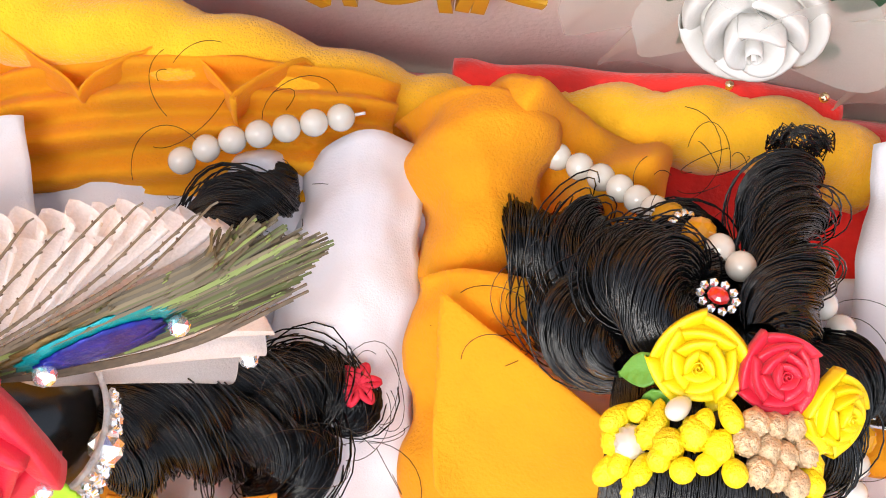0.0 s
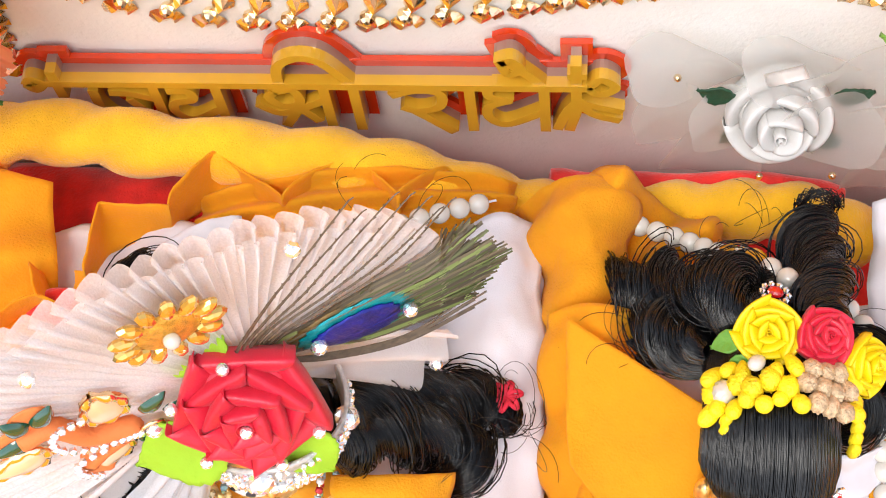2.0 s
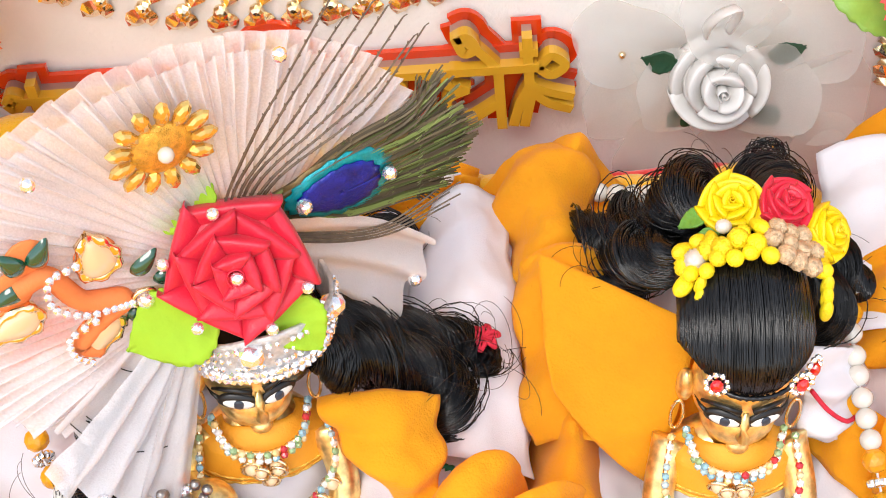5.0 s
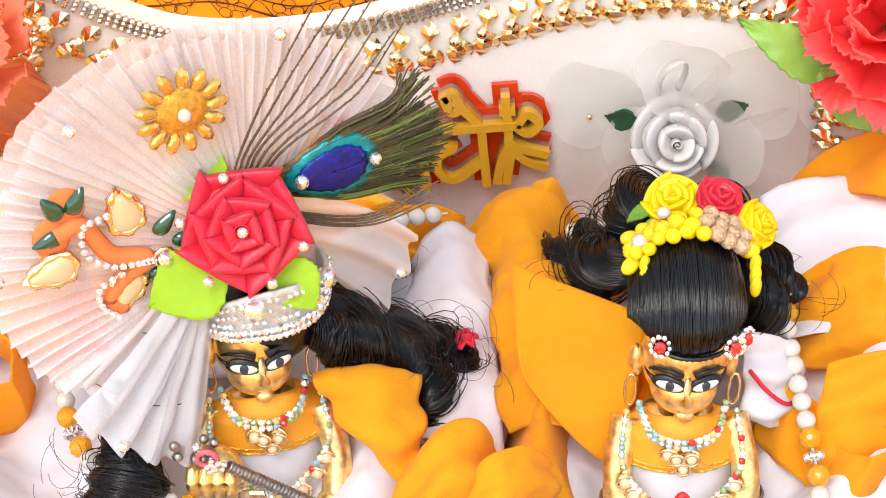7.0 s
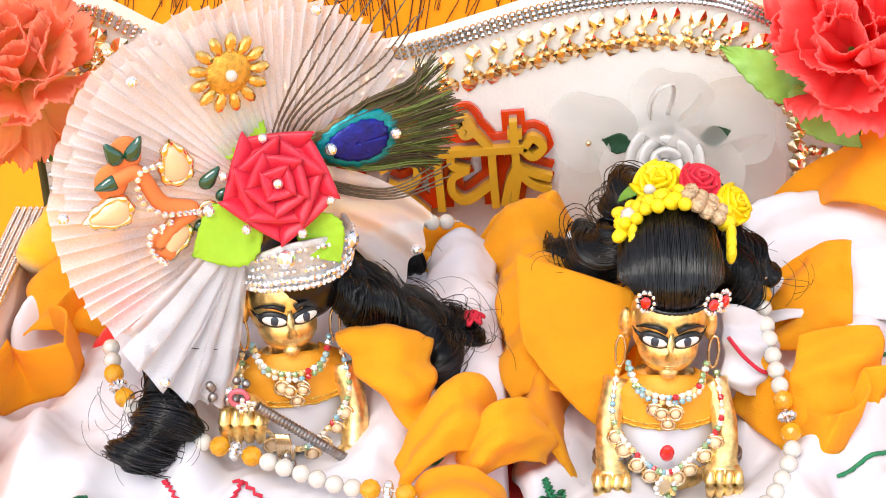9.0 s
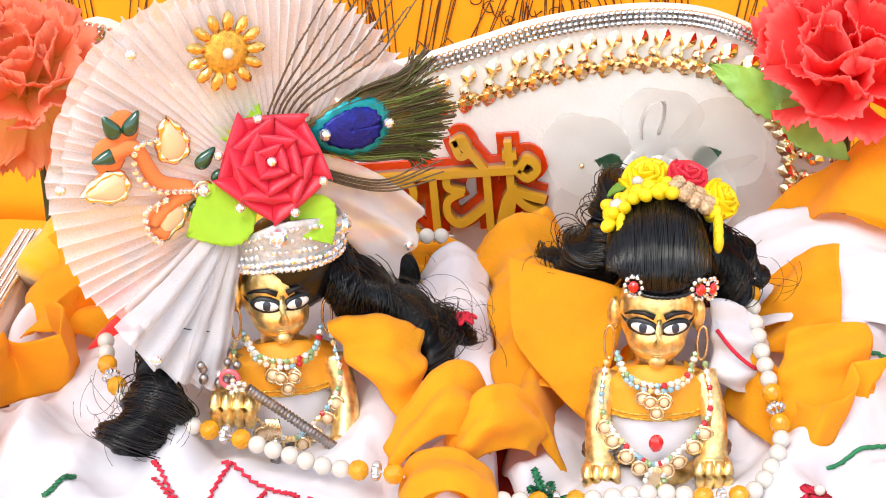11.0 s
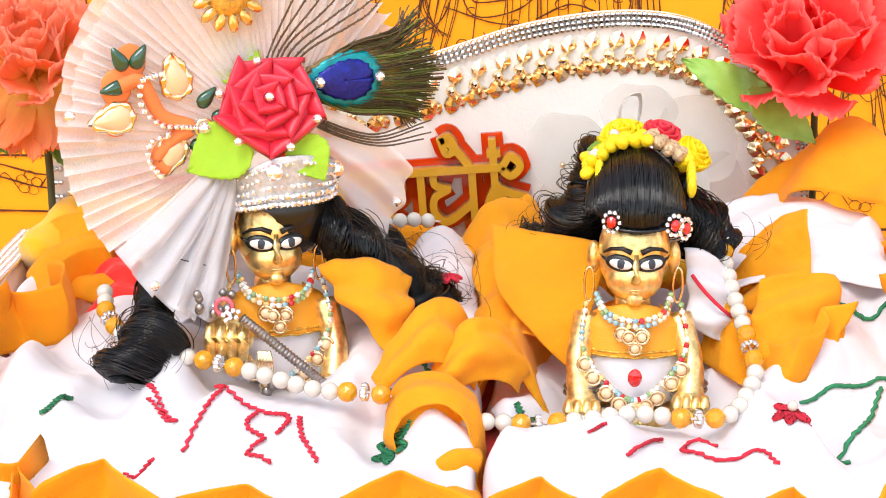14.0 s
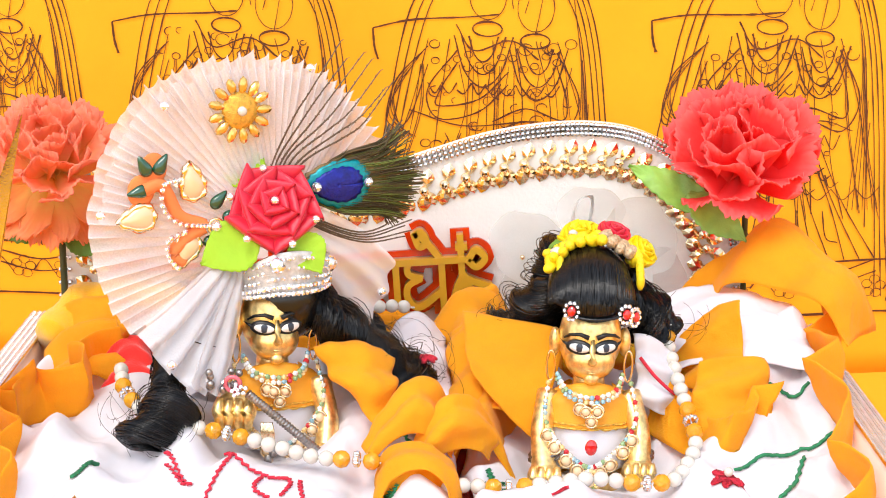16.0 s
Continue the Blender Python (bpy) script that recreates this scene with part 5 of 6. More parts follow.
grid(bm, band, 40, 8, 0.001)
tiara = wpart("tiara_band", bm, mat("silver_lace", (0.62, 0.61, 0.60), 0.4, 0.4, vary=0.2, scale=600, bump=0.8, fine=2200), crown, "silver rhinestone tiara band")
bm = bmesh.new()
bmesh.ops.create_icosphere(bm, subdivisions=1, radius=0.0011)
ME_rh = bpy.data.meshes.new("rhinestone")
bm.to_mesh(ME_rh)
bm.free()
ME_rh.materials.append(M_crystal)
for i in range(30):
    for j, v in enumerate((0.06, 0.22, 0.42, 0.64, 0.86)):
        if j > 1 and (i * 7 + j * 3) % 5 == 0:
            continue
        u = 0.06 + 0.88 * i / 29
        p = band(u, v)
        ob = new("rhinestone", ME_rh)
        ob.location = p + (p - HC - Vector((0, 0, p.z))).normalized() * 0.0007
        ob.rotation_euler = (i, j, i * j)
        ob.scale = [1.15 if j < 2 else random.uniform(0.6, 1.0)] * 3
        under(ob, tiara)
bm = bmesh.new()
bmesh.ops.create_icosphere(bm, subdivisions=2, radius=0.0022)
ME_cr = bpy.data.meshes.new("crystal")
bm.to_mesh(ME_cr)
bm.free()
ME_cr.materials.append(M_crystal)


def crystal(p, root, s=1.0):
    ob = new("crystal", ME_cr)
    ob.location, ob.scale = p, (s, s, s)
    return under(ob, root)


for u in (0.36, 0.80):
    p = band(u, 0.75)
    crystal(p + Vector((0, -0.0012, 0)), crown, 1.5)
for u, v in ((-0.0449, 0.0539), (0.013, 0.065), (-0.049, -0.0400), (-0.0290, -0.0500), (-0.0699, 0.0149), (0.044, -0.026)):
    crystal(FP(u, v, 0.0215 if v < -0.03 and u < 0 else 0.0055), crown, 0.85)
# rose on the crown
RM = frame_of((-0.0570, 0.0095, 0.1262), (0.10, -0.88, 0.48))
bm = bmesh.new()
ball(bm, RM @ Vector((0, 0, 0)), (0.0135, 0.0135, 0.0022), RM.to_3x3(), 20, 8)
rose = wpart("rose", bm, M_redsat, crown, "red satin ribbon rose with rhinestones")
ribbon_rose(rose, RM, 0.0182, M_redsat, 4, 0.40, 5, 52)
for x, y, z in ((0, 0, 0.0082), (-0.004, 0.0140, 0.0030), (-0.0165, 0.003, 0.0028), (-0.0105, -0.0135, 0.0028), (0.0065, -0.0155, 0.0028), (0.0155, -0.006, 0.0028)):
    crystal(RM @ Vector((x, y, z)), crown, 0.72)
for x, y, a, l, w in ((-0.006, -0.010, 207, 0.0245, 0.0105), (-0.006, 0.008, 124, 0.0235, 0.0085), (0.008, -0.010, -58, 0.0180, 0.0075)):
    flat_leaf(crown, RM @ pose(x, y, -0.0022, 0, 0, a), l, w, M_lime, "felt_leaf", 0.12, 0.03)

# peacock feather
FQ = lambda u, v, n=0.0: FP(u, v, n - 0.0022)
feather = wpart("peacock_feather", (lambda b: (tube(b, [FQ(0.000, 0.017, 0.005), FQ(0.012, 0.0185, 0.0055), FQ(0.03, 0.0195, 0.006), FQ(0.046, 0.0195, 0.006)], lambda t: 0.0007 * (1.1 - t), 6), b)[1])(bmesh.new()), M_fbrown, crown, "peacock feather with a blue eye")
for nm, cu, cv, ru, rv, n, mt in (("bronze_field", 0.0270, 0.0195, 0.0190, 0.0130, 0.0072, M_fbrown), ("teal_ring", 0.0245, 0.0193, 0.0140, 0.0118, 0.0080, M_teal), ("blue_eye", 0.0240, 0.0192, 0.0108, 0.0086, 0.0090, M_blue)):
    bm = bmesh.new()

    def f(u, v, cu=cu, cv=cv, ru=ru, rv=rv, n=n):
        a = 2 * math.pi * u
        k = 1 + 0.05 * math.sin(a * 23) * v
        e = rv * (1 - 0.42 * (1 - math.cos(a)) / 2)
        return FQ(cu + ru * v * k * math.cos(a), cv + e * v * k * math.sin(a), n + 0.0012 * (1 - v * v))
    grid(bm, f, 40, 6, 0.0003)
    wpart(nm, bm, mt, feather)
rng = random.Random(5)
bm = bmesh.new()
for k in range(330):
    s = rng.uniform(-1, 1)
    root_u = 0.002 + 0.028 * rng.random() * (1 - 0.5 * abs(s))
    up = s > 0
    a = radians(4 + 58 * s + rng.uniform(-4, 4)) * (0.75 if up else 0.62)
    end_u = 0.0615 + rng.uniform(-0.006, 0.003) - 0.010 * abs(s)
    end_v = 0.0190 + 0.0180 * s + 0.004 * (s > 0.6) + rng.uniform(-0.002, 0.002)
    mid_v = 0.0190 + 0.0150 * s * min(1, 0.35 + root_u * 30)
    n0 = 0.0050 + rng.uniform(0, 0.0022)
    pts = [FQ(root_u, 0.0175 + 0.003 * s, n0), FQ(root_u * 0.5 + 0.018 + 0.006 * (1 - abs(s)), mid_v, n0 + 0.0012), FQ(0.043, mid_v * 0.6 + end_v * 0.4, n0 + 0.001), FQ(end_u, end_v, n0 - 0.001 * rng.random())]
    line = spline(pts, 12)
    tube(bm, line, lambda t: 0.00034 * (1.15 - 0.4 * t), 3, False)
    for i in range(4, 12, 2):
        d = (line[i] - line[i - 1]).normalized()
        tube(bm, [line[i], line[i] + d * 0.0012 + FV * 0.0006], 0.00013, 3, False)
tagged(wpart("barb", bm, M_barb, feather, "brown and green feather barbs", smooth=False), kind="stuff")
bm = bmesh.new()
for k in range(7):
    eu, ev = 0.026 + 0.0040 * k + rng.uniform(-0.002, 0.002), 0.073 - 0.0030 * k + rng.uniform(-0.003, 0.003)
    if k % 3 == 0:
        ev += 0.004
    pts = [FQ(-0.004 + 0.0008 * k, 0.016, 0.006), FQ(-0.003 + 0.0022 * k, 0.030 + rng.uniform(-0.002, 0.002), 0.008), FQ(0.006 + 0.0034 * k, 0.047 - 0.0016 * k, 0.0085), FQ(0.013 + 0.0038 * k + rng.uniform(-0.002, 0.002), 0.056 - 0.0022 * k, 0.008), FQ(eu, ev, 0.007)]
    line = spline(pts, 26)
    tube(bm, line, lambda t: 0.00042 * (1.1 - 0.55 * t), 4, False)
    for i in range(2, 26):
        d = (line[i] - line[i - 1]).normalized()
        sd = d.cross(FN)
        tube(bm, [line[i], line[i] + d * 0.0010 + sd * 0.0006 * (1 if i % 2 else -1)], 0.00016, 3, False)
for k in range(5):
    pts = [FQ(0.002, 0.014, 0.006), FQ(0.016, 0.006 - 0.0008 * k, 0.007), FQ(0.036, -0.001 - 0.001 * k, 0.0075), FQ(0.055 + 0.003 * (k % 2), 0.004 - 0.0022 * k, 0.006)]
    tube(bm, spline(pts, 20), lambda t: 0.0004 * (1.1 - 0.4 * t), 4, False)
tagged(wpart("long_barb", bm, M_longbarb, feather, smooth=False), kind="stuff")
crystal(FQ(0.0145, 0.0193, 0.0105), crown, 0.95), crystal(FQ(0.0366, 0.0197, 0.0105), crown, 0.85)

# gold brooch
br = wpart("brooch", (lambda b: (ball(b, FP(-0.0155, 0.0505, 0.0052), (0.0072, 0.0072, 0.0016), FM.to_3x3(), 20, 8), b)[1])(bmesh.new()), M_goldp, crown, "round gold flower brooch with a pearl")
for k in range(13):
    a = 2 * math.pi * k / 13
    bm = bmesh.new()
    ball(bm, (0, 0, 0), (0.0034, 0.0019, 0.0016), None, 8, 6)
    bm.transform(FM @ Matrix.Translation((-0.0155 + 0.0096 * math.cos(a), 0.0505 + 0.0096 * math.sin(a), 0.0055)) @ pose(0, 0, 0, 0, 0, math.degrees(a)))
    wpart("stone_petal", bm, mat("gold_stone", (0.75, 0.46, 0.10), 0.1, 0.7, coat=1.0, bump=0) if k == 0 else bpy.data.materials["gold_stone"], br, smooth=False)
bm = bmesh.new()
ball(bm, FP(-0.0155, 0.0505, 0.0078), 0.0019, u=10, v=8)
wpart("pearl", bm, M_pearl, br)

# jewelled motif
jm = wpart("jewel_motif", (lambda b: (tube(b, spline([FP(u, v, 0.0042) for u, v in ((-0.053, 0.023), (-0.046, 0.024), (-0.0395, 0.012), (-0.030, 0.0075), (-0.036, 0.004), (-0.042, -0.002), (-0.038, -0.006))], 40), 0.0026, 8), [ball(b, FP(u, v, 0.0036), (0.0052, 0.0062, 0.0008), FM.to_3x3(), 16, 6) for u, v in ((-0.0342, 0.0238), (-0.0545, 0.0126), (-0.0364, -0.0001), (-0.054, 0.0225), (-0.049, 0.0305))], b)[2])(bmesh.new()), M_orfelt, crown, "orange felt motif set with pearls, emeralds and rhinestones")


def teardrop(u, v, rot, l, w, material, name, root, h=0.0022):
    bm = bmesh.new()

    def f(a, r):
        t = 2 * math.pi * a
        x = l * r * math.cos(t) + (l * 0.45 * r if math.cos(t) > 0 else 0) * math.cos(t) ** 3
        y = w * r * math.sin(t) * (1 - 0.25 * math.cos(t))
        return FM @ (Matrix.Translation((u, v, 0.0045)) @ pose(0, 0, 0, 0, 0, rot) @ Vector((x, y, h * math.sqrt(max(0, 1 - r * r)))))
    grid(bm, f, 24, 6, 0)
    bmesh.ops.remove_doubles(bm, verts=bm.verts, dist=1e-7)
    ob = wpart(name, bm, material, root)
    if material == M_champ:
        bm = bmesh.new()
        rim = [f(k / 30, 1.0) for k in range(31)]
        tube(bm, rim, lambda t: 0.00125 + 0.0004 * math.sin(t * 140), 6, False)
        wpart("gold_rim", bm, M_gold, ob)
    return ob


for u, v, rot in ((-0.0342, 0.0236, 100), (-0.0548, 0.0126, 188), (-0.0368, -0.0005, 238)):
    teardrop(u, v, rot, 0.0056, 0.0044, M_champ, "drop_pearl", jm)
for u, v, rot, s in ((-0.0545, 0.0225, 190, 1), (-0.0525, 0.0312, 118, 1), (-0.0465, 0.0315, 60, 1), (-0.0243, 0.0165, 45, 1), (-0.0276, 0.0005, -60, 0.9), (-0.0195, 0.0105, 20, 0.9)):
    teardrop(u, v, rot, 0.0036 * s, 0.0025 * s, M_emerald, "emerald", jm, 0.0018)
for pts, n in ((((-0.0395, 0.0262), (-0.046, 0.0245), (-0.0465, 0.016), (-0.0405, 0.0098), (-0.0335, 0.0082), (-0.029, 0.0076)), 17), (((-0.038, 0.0062), (-0.0445, 0.0035), (-0.0445, -0.003), (-0.041, -0.0075)), 9)):
    for p in spline([FP(u, v, 0.0066) for u, v in pts], n):
        ob = new("rhinestone", ME_rh)
        ob.location = p
        ob.scale = (1.05,) * 3
        under(ob, jm)
crystal(FP(-0.0258, 0.0072, 0.0068), jm, 1.0)
bm = bmesh.new()
tube(bm, [FP(-0.0258 + 0.0029 * math.cos(a), 0.0072 + 0.0029 * math.sin(a), 0.0062) for a in np.linspace(0, 6.29, 20)], 0.0006, 5, False)
wpart("gold_rim", bm, M_gold, jm)

# ---- name board letters ----
plate = thing("letter_sign", (-0.055, 0.128, 0.06), "mustard acrylic lettering on a red acrylic backing on the headboard", "sign")
SL = radians(4.6)


def LP(cx, cy, y):
    x = (cx - 10) * 0.1127e-3
    z = (97 - cy) * 0.26e-3
    return Vector((-0.1395 + x * math.cos(SL) - z * math.sin(SL), y, 0.0640 + z + x * math.sin(SL)))


STROKES = {
    "bar": [[(60, 97), (1420, 97)]],
    "flute_end": [[(10, 100), (30, 88), (55, 97), (30, 110), (10, 100)], [(90, 75), (92, 125)]],
    "letter_ja": [[(335, 97), (335, 190)], [(335, 130), (270, 118), (215, 116)], [(175, 112), (178, 150), (215, 180), (262, 182), (290, 160), (262, 130)]],
    "letter_ya": [[(495, 97), (495, 190)], [(365, 112), (420, 112), (425, 130), (375, 138), (372, 160), (415, 172), (495, 148)]],
    "letter_shri": [[(770, 97), (770, 190)], [(845, 97), (845, 190)], [(660, 97), (670, 60), (720, 42), (780, 50), (845, 97)], [(640, 112), (690, 108), (700, 135), (655, 142), (625, 125), (640, 112)], [(590, 140), (640, 158), (690, 150), (765, 130)], [(690, 152), (650, 185)], [(700, 150), (735, 175)]],
    "letter_ra": [[(1135, 97), (1135, 190)], [(935, 118), (1000, 106), (1060, 112), (1055, 140), (1000, 150), (960, 142)], [(990, 150), (1040, 175), (1085, 198)]],
    "letter_dhe": [[(1320, 97), (1320, 190)], [(1245, 98), (1190, 98), (1185, 118), (1240, 128)], [(1235, 126), (1180, 140), (1180, 165), (1225, 178), (1320, 150)], [(1215, 45), (1235, 70), (1265, 62), (1245, 45), (1215, 50)], [(1240, 50), (1280, 72), (1320, 97)]],
    "peacock_tassel": [[(1400, 55), (1400, 130)], [(1385, 75), (1420, 75)], [(1425, 100), (1460, 82), (1495, 97), (1460, 112), (1425, 100)], [(1410, 120), (1375, 150), (1350, 190)], [(1410, 125), (1395, 160), (1380, 192)], [(1410, 130), (1455, 140), (1515, 150)], [(1410, 138), (1450, 158), (1510, 170)]],
}


def stroke(bm, pts, w, y0, y1):
    line = spline([(a, 0, b) for a, b in pts], 2 if len(pts) == 2 else 6 * len(pts))
    q = [LP(p.x, p.z, 0) for p in line]
    if len(pts) == 2:
        d = (q[1] - q[0]).normalized() * w * 0.5
        q = [q[0] - d, q[1] + d]
    rows = []
    for i, p in enumerate(q):
        d = (q[min(i + 1, len(q) - 1)] - q[max(i - 1, 0)]).normalized()
        s = Vector((-d.z, 0, d.x)) * w
        rows.append([bm.verts.new(p + s + Vector((0, y0, 0))), bm.verts.new(p - s + Vector((0, y0, 0))), bm.verts.new(p - s + Vector((0, y1, 0))), bm.verts.new(p + s + Vector((0, y1, 0)))])
    for a, b in zip(rows, rows[1:]):
        for k in range(4):
            bm.faces.new((a[k], a[(k + 1) % 4], b[(k + 1) % 4], b[k]))
    bm.faces.new(rows[0][::-1]), bm.faces.new(rows[-1])


yo = 0.0
for nm, sts in STROKES.items():
    for layer, w, y0, y1, mt in (("letter", 0.00152, 0.1238, 0.1272, M_letter), ("backing", 0.0044, 0.1300, 0.1318, M_acry), ("spacer", 0.00146, 0.1272, 0.1300, mat("smoke_acrylic", (0.30, 0.17, 0.13), 0.3, bump=0) if yo == 0 else bpy.data.materials["smoke_acrylic"])):
        bm = bmesh.new()
        for i, pts in enumerate(sts):
            stroke(bm, pts, w, y0 + yo + 0.00004 * i, y1 + yo + 0.00004 * i)
        yo += 0.000025
        bmesh.ops.recalc_face_normals(bm, faces=bm.faces)
        wpart(nm if layer == "letter" else layer, bm, mt, plate, "", smooth=False)

# ---- sheer white flower on the headboard ----
wf = thing("organza_flower", (0.072, 0.128, 0.07), "white satin rose with sheer petals fixed on the headboard", "flower")
for k, (x, z, r) in enumerate(((0.046, 0.083, 0.0165), (0.049, 0.058, 0.0160), (0.058, 0.038, 0.0150), (0.095, 0.088, 0.0185), (0.102, 0.066, 0.0185), (0.087, 0.042, 0.0165), (0.074, 0.098, 0.0150), (0.064, 0.070, 0.016), (0.108, 0.046, 0.014), (0.084, 0.072, 0.018))):
    bm = bmesh.new()
    yy = 0.1305 - 0.0012 * k

    def f(u, v):
        a = 2 * math.pi * u
        q = r * v * (1 + 0.06 * math.sin(3 * a + k) + 0.03 * math.sin(7 * a))
        return Vector((x + q * math.cos(a), yy - 0.008 * (v ** 2) * (0.4 + 0.5 * math.sin(a * 2 + k)), z + q * math.sin(a)))
    grid(bm, f, 36, 6, 0)
    wpart("sheer_petal", bm, M_petal_w, wf)
WM = frame_of((0.0725, 0.1195, 0.0745), (0.0, -0.92, 0.38))
bm = bmesh.new()
ball(bm, WM @ Vector((0, 0, 0)), (0.011, 0.011, 0.002), WM.to_3x3(), 16, 8)
wr = wpart("white_rose", bm, M_satin_w, wf, "white satin rose")
ribbon_rose(wr, WM, 0.0142, M_satin_w, 3, 0.70, 3, 75, 1.0)
crystal(WM @ Vector((0, 0, 0.006)), wf, 0.7)
for x, z, a in ((0.060, 0.080, 170), (0.066, 0.062, 235), (0.086, 0.062, -50), (0.086, 0.083, 15)):
    flat_leaf(wf, Matrix.Translation((x, 0.1215, z)) @ pose(0, 0, 0, 90, 0, 0) @ pose(0, 0, 0, 0, 0, a), 0.011, 0.0042, M_dkgreen, "leaf", 0.05)
bm = bmesh.new()
loop = spline([(0.066, 0.124, 0.090), (0.0655, 0.118, 0.100), (0.068, 0.115, 0.107), (0.0725, 0.116, 0.108), (0.0735, 0.120, 0.101), (0.072, 0.124, 0.092)], 30)
grid(bm, lambda u, v: loop[int(round(u * 29))] + Vector((0.0008 * v, -0.005 * v, 0.002 * v)), 29, 3, 0.0003)
wpart("ribbon_loop", bm, M_satin_w, wf, "white satin ribbon loop")
for p in ((0.0445, 0.1290, 0.0769), (0.0909, 0.1125, 0.0551), (0.073, 0.1190, 0.0398)):
    bm = bmesh.new()
    ball(bm, p, 0.0012, u=8, v=6)
    wpart("gold_pin", bm, M_gold, wf)

# ---- bead garlands ----
bm = bmesh.new()
ball(bm, (0, 0, 0), 0.00295, u=16, v=10)
ME_pearl = bpy.data.meshes.new("pearl")
bm.to_mesh(ME_pearl)
bm.free()
ME_pearl.materials.append(M_pearl)
ME_pearl.shade_smooth()
bm = bmesh.new()
bmesh.ops.create_icosphere(bm, subdivisions=2, radius=0.0034)
ME_amber = bpy.data.meshes.new("amber_bead")
bm.to_mesh(ME_amber)
bm.free()
ME_amber.materials.append(M_amber)
bm = bmesh.new()
rings = []
for k in range(40):
    a = 2 * math.pi * k / 40
    big = 0.0026 + 0.0007 * abs(math.sin(5 * a))
    rings.append([bm.verts.new(((0.0019 + (big - 0.0019) * (0.5 + 0.5 * math.cos(b))) * math.cos(a), (0.0019 + (big - 0.0019) * (0.5 + 0.5 * math.cos(b))) * math.sin(a), 0.0011 * math.sin(b))) for b in np.linspace(0, 2 * math.pi, 8, endpoint=False)])
for k in range(40):
    for q in range(8):
        bm.faces.new((rings[k][q], rings[(k + 1) % 40][q], rings[(k + 1) % 40][(q + 1) % 8], rings[k][(q + 1) % 8]))
ME_ron = bpy.data.meshes.new("rondelle")
bm.to_mesh(ME_ron)
bm.free()
ME_ron.materials.append(M_silver)


def garland(pts, amber, label):
    root = thing("bead_garland", pts[0], label, "garland")
    line = spline(pts, 400)
    s, last, k = 0.0, 0.0, 0
    acc = [0.0]
    for a, b in zip(line, line[1:]):
        acc.append(acc[-1] + (b - a).length)
    n = int(acc[-1] / 0.0057)
    spots = []
    for k in range(n + 1):
        i = min(range(400), key=lambda j: abs(acc[j] - k * 0.0057))
        spots.append((line[i], (line[min(i + 1, 399)] - line[max(i - 1, 0)]).normalized()))
    am = {min(range(len(spots)), key=lambda j: (spots[j][0] - Vector(q)).length) for q in amber}
    for k, (p, d) in enumerate(spots):
        me, nm = ME_pearl, "pearl"
        if k in am:
            me, nm = ME_ron, "rondelle"
        elif k - 1 in am or k + 1 in am:
            me, nm = ME_amber, "amber_bead"
        ob = new(nm, me)
        ob.matrix_basis = Matrix.Translation(p) @ d.to_track_quat("Z", "Y").to_matrix().to_4x4()
        under(ob, root)
    bm = bmesh.new()
    tube(bm, line[::4], 0.0004, 4)
    wpart("string", bm, M_white, root)


GL = "string of white pearls and faceted amber beads"
garland([(-0.119, 0.022, 0.056), (-0.115, 0.008, 0.052), (-0.105, -0.006, 0.0490), (-0.092, -0.013, 0.0470), (-0.0719, -0.0198, 0.0455), (-0.055, -0.026, 0.0435), (-0.038, -0.031, 0.0410), (-0.0218, -0.0338, 0.0415), (-0.014, -0.036, 0.041)], [(-0.0715, -0.0198, 0.0455), (-0.0215, -0.0338, 0.0415), (-0.115, 0.008, 0.052)], GL)
garland([(0.010, -0.036, 0.032), (0.0159, -0.035, 0.0325), (0.0306, -0.034, 0.0315), (0.0452, -0.034, 0.0330), (0.0639, -0.034, 0.0355), (0.0807, -0.034, 0.0340), (0.0933, -0.030, 0.0338), (0.1005, -0.02, 0.037), (0.1045, -0.010, 0.042), (0.1034, 0.0008, 0.0476), (0.101, 0.018, 0.056), (0.099, 0.034, 0.065), (0.0985, 0.0462, 0.072), (0.093, 0.056, 0.078), (0.084, 0.066, 0.079)], [(0.0306, -0.034, 0.0315), (0.0815, -0.034, 0.034), (0.1034, 0.0008, 0.0476), (0.0985, 0.0462, 0.072)], GL)
garland([(0.022, 0.099, 0.050), (0.0325, 0.0945, 0.055), (0.045, 0.0880, 0.061), (0.0555, 0.0793, 0.0710), (0.0598, 0.0745, 0.0790), (0.0645, 0.0700, 0.0860), (0.071, 0.064, 0.090)], [(0.0600, 0.0743, 0.0795)], GL)
garland([(-0.040, 0.082, 0.060), (-0.0320, 0.0861, 0.062), (-0.0169, 0.0907, 0.064), (-0.0035, 0.0959, 0.062)], [], GL)

# ---- flowers in the second figurine's hair ----
hf = thing("hair_ornament", (0.07, 0.035, 0.106), "yellow and red satin roses with buds pinned in the wig", "hair ornament")
for c, n, R, mt, a0 in (((0.0622, 0.0410, 0.1095), (-0.15, -0.40, 0.90), 0.0088, M_yelsat, 0), ((0.0755, 0.0405, 0.1105), (0.2, -0.3, 0.9), 0.0075, M_redsat, 30), ((0.0865, 0.0360, 0.1045), (0.65, -0.35, 0.70), 0.0075, M_yelsat, 12)):
    m = frame_of(c, n, (0, 1, 0.2))
    bm = bmesh.new()
    ball(bm, m @ Vector((0, 0, 0)), (R * 0.8, R * 0.8, R * 0.15), m.to_3x3(), 14, 6)
    rr = wpart("satin_rose", bm, mt, hf)
    ribbon_rose(rr, m, R, mt, 4, 0.50, 4, a0, 0.55)
flat_leaf(hf, pose(0.056, 0.040, 0.108, 0, 20, 190), 0.008, 0.003, M_leaf)
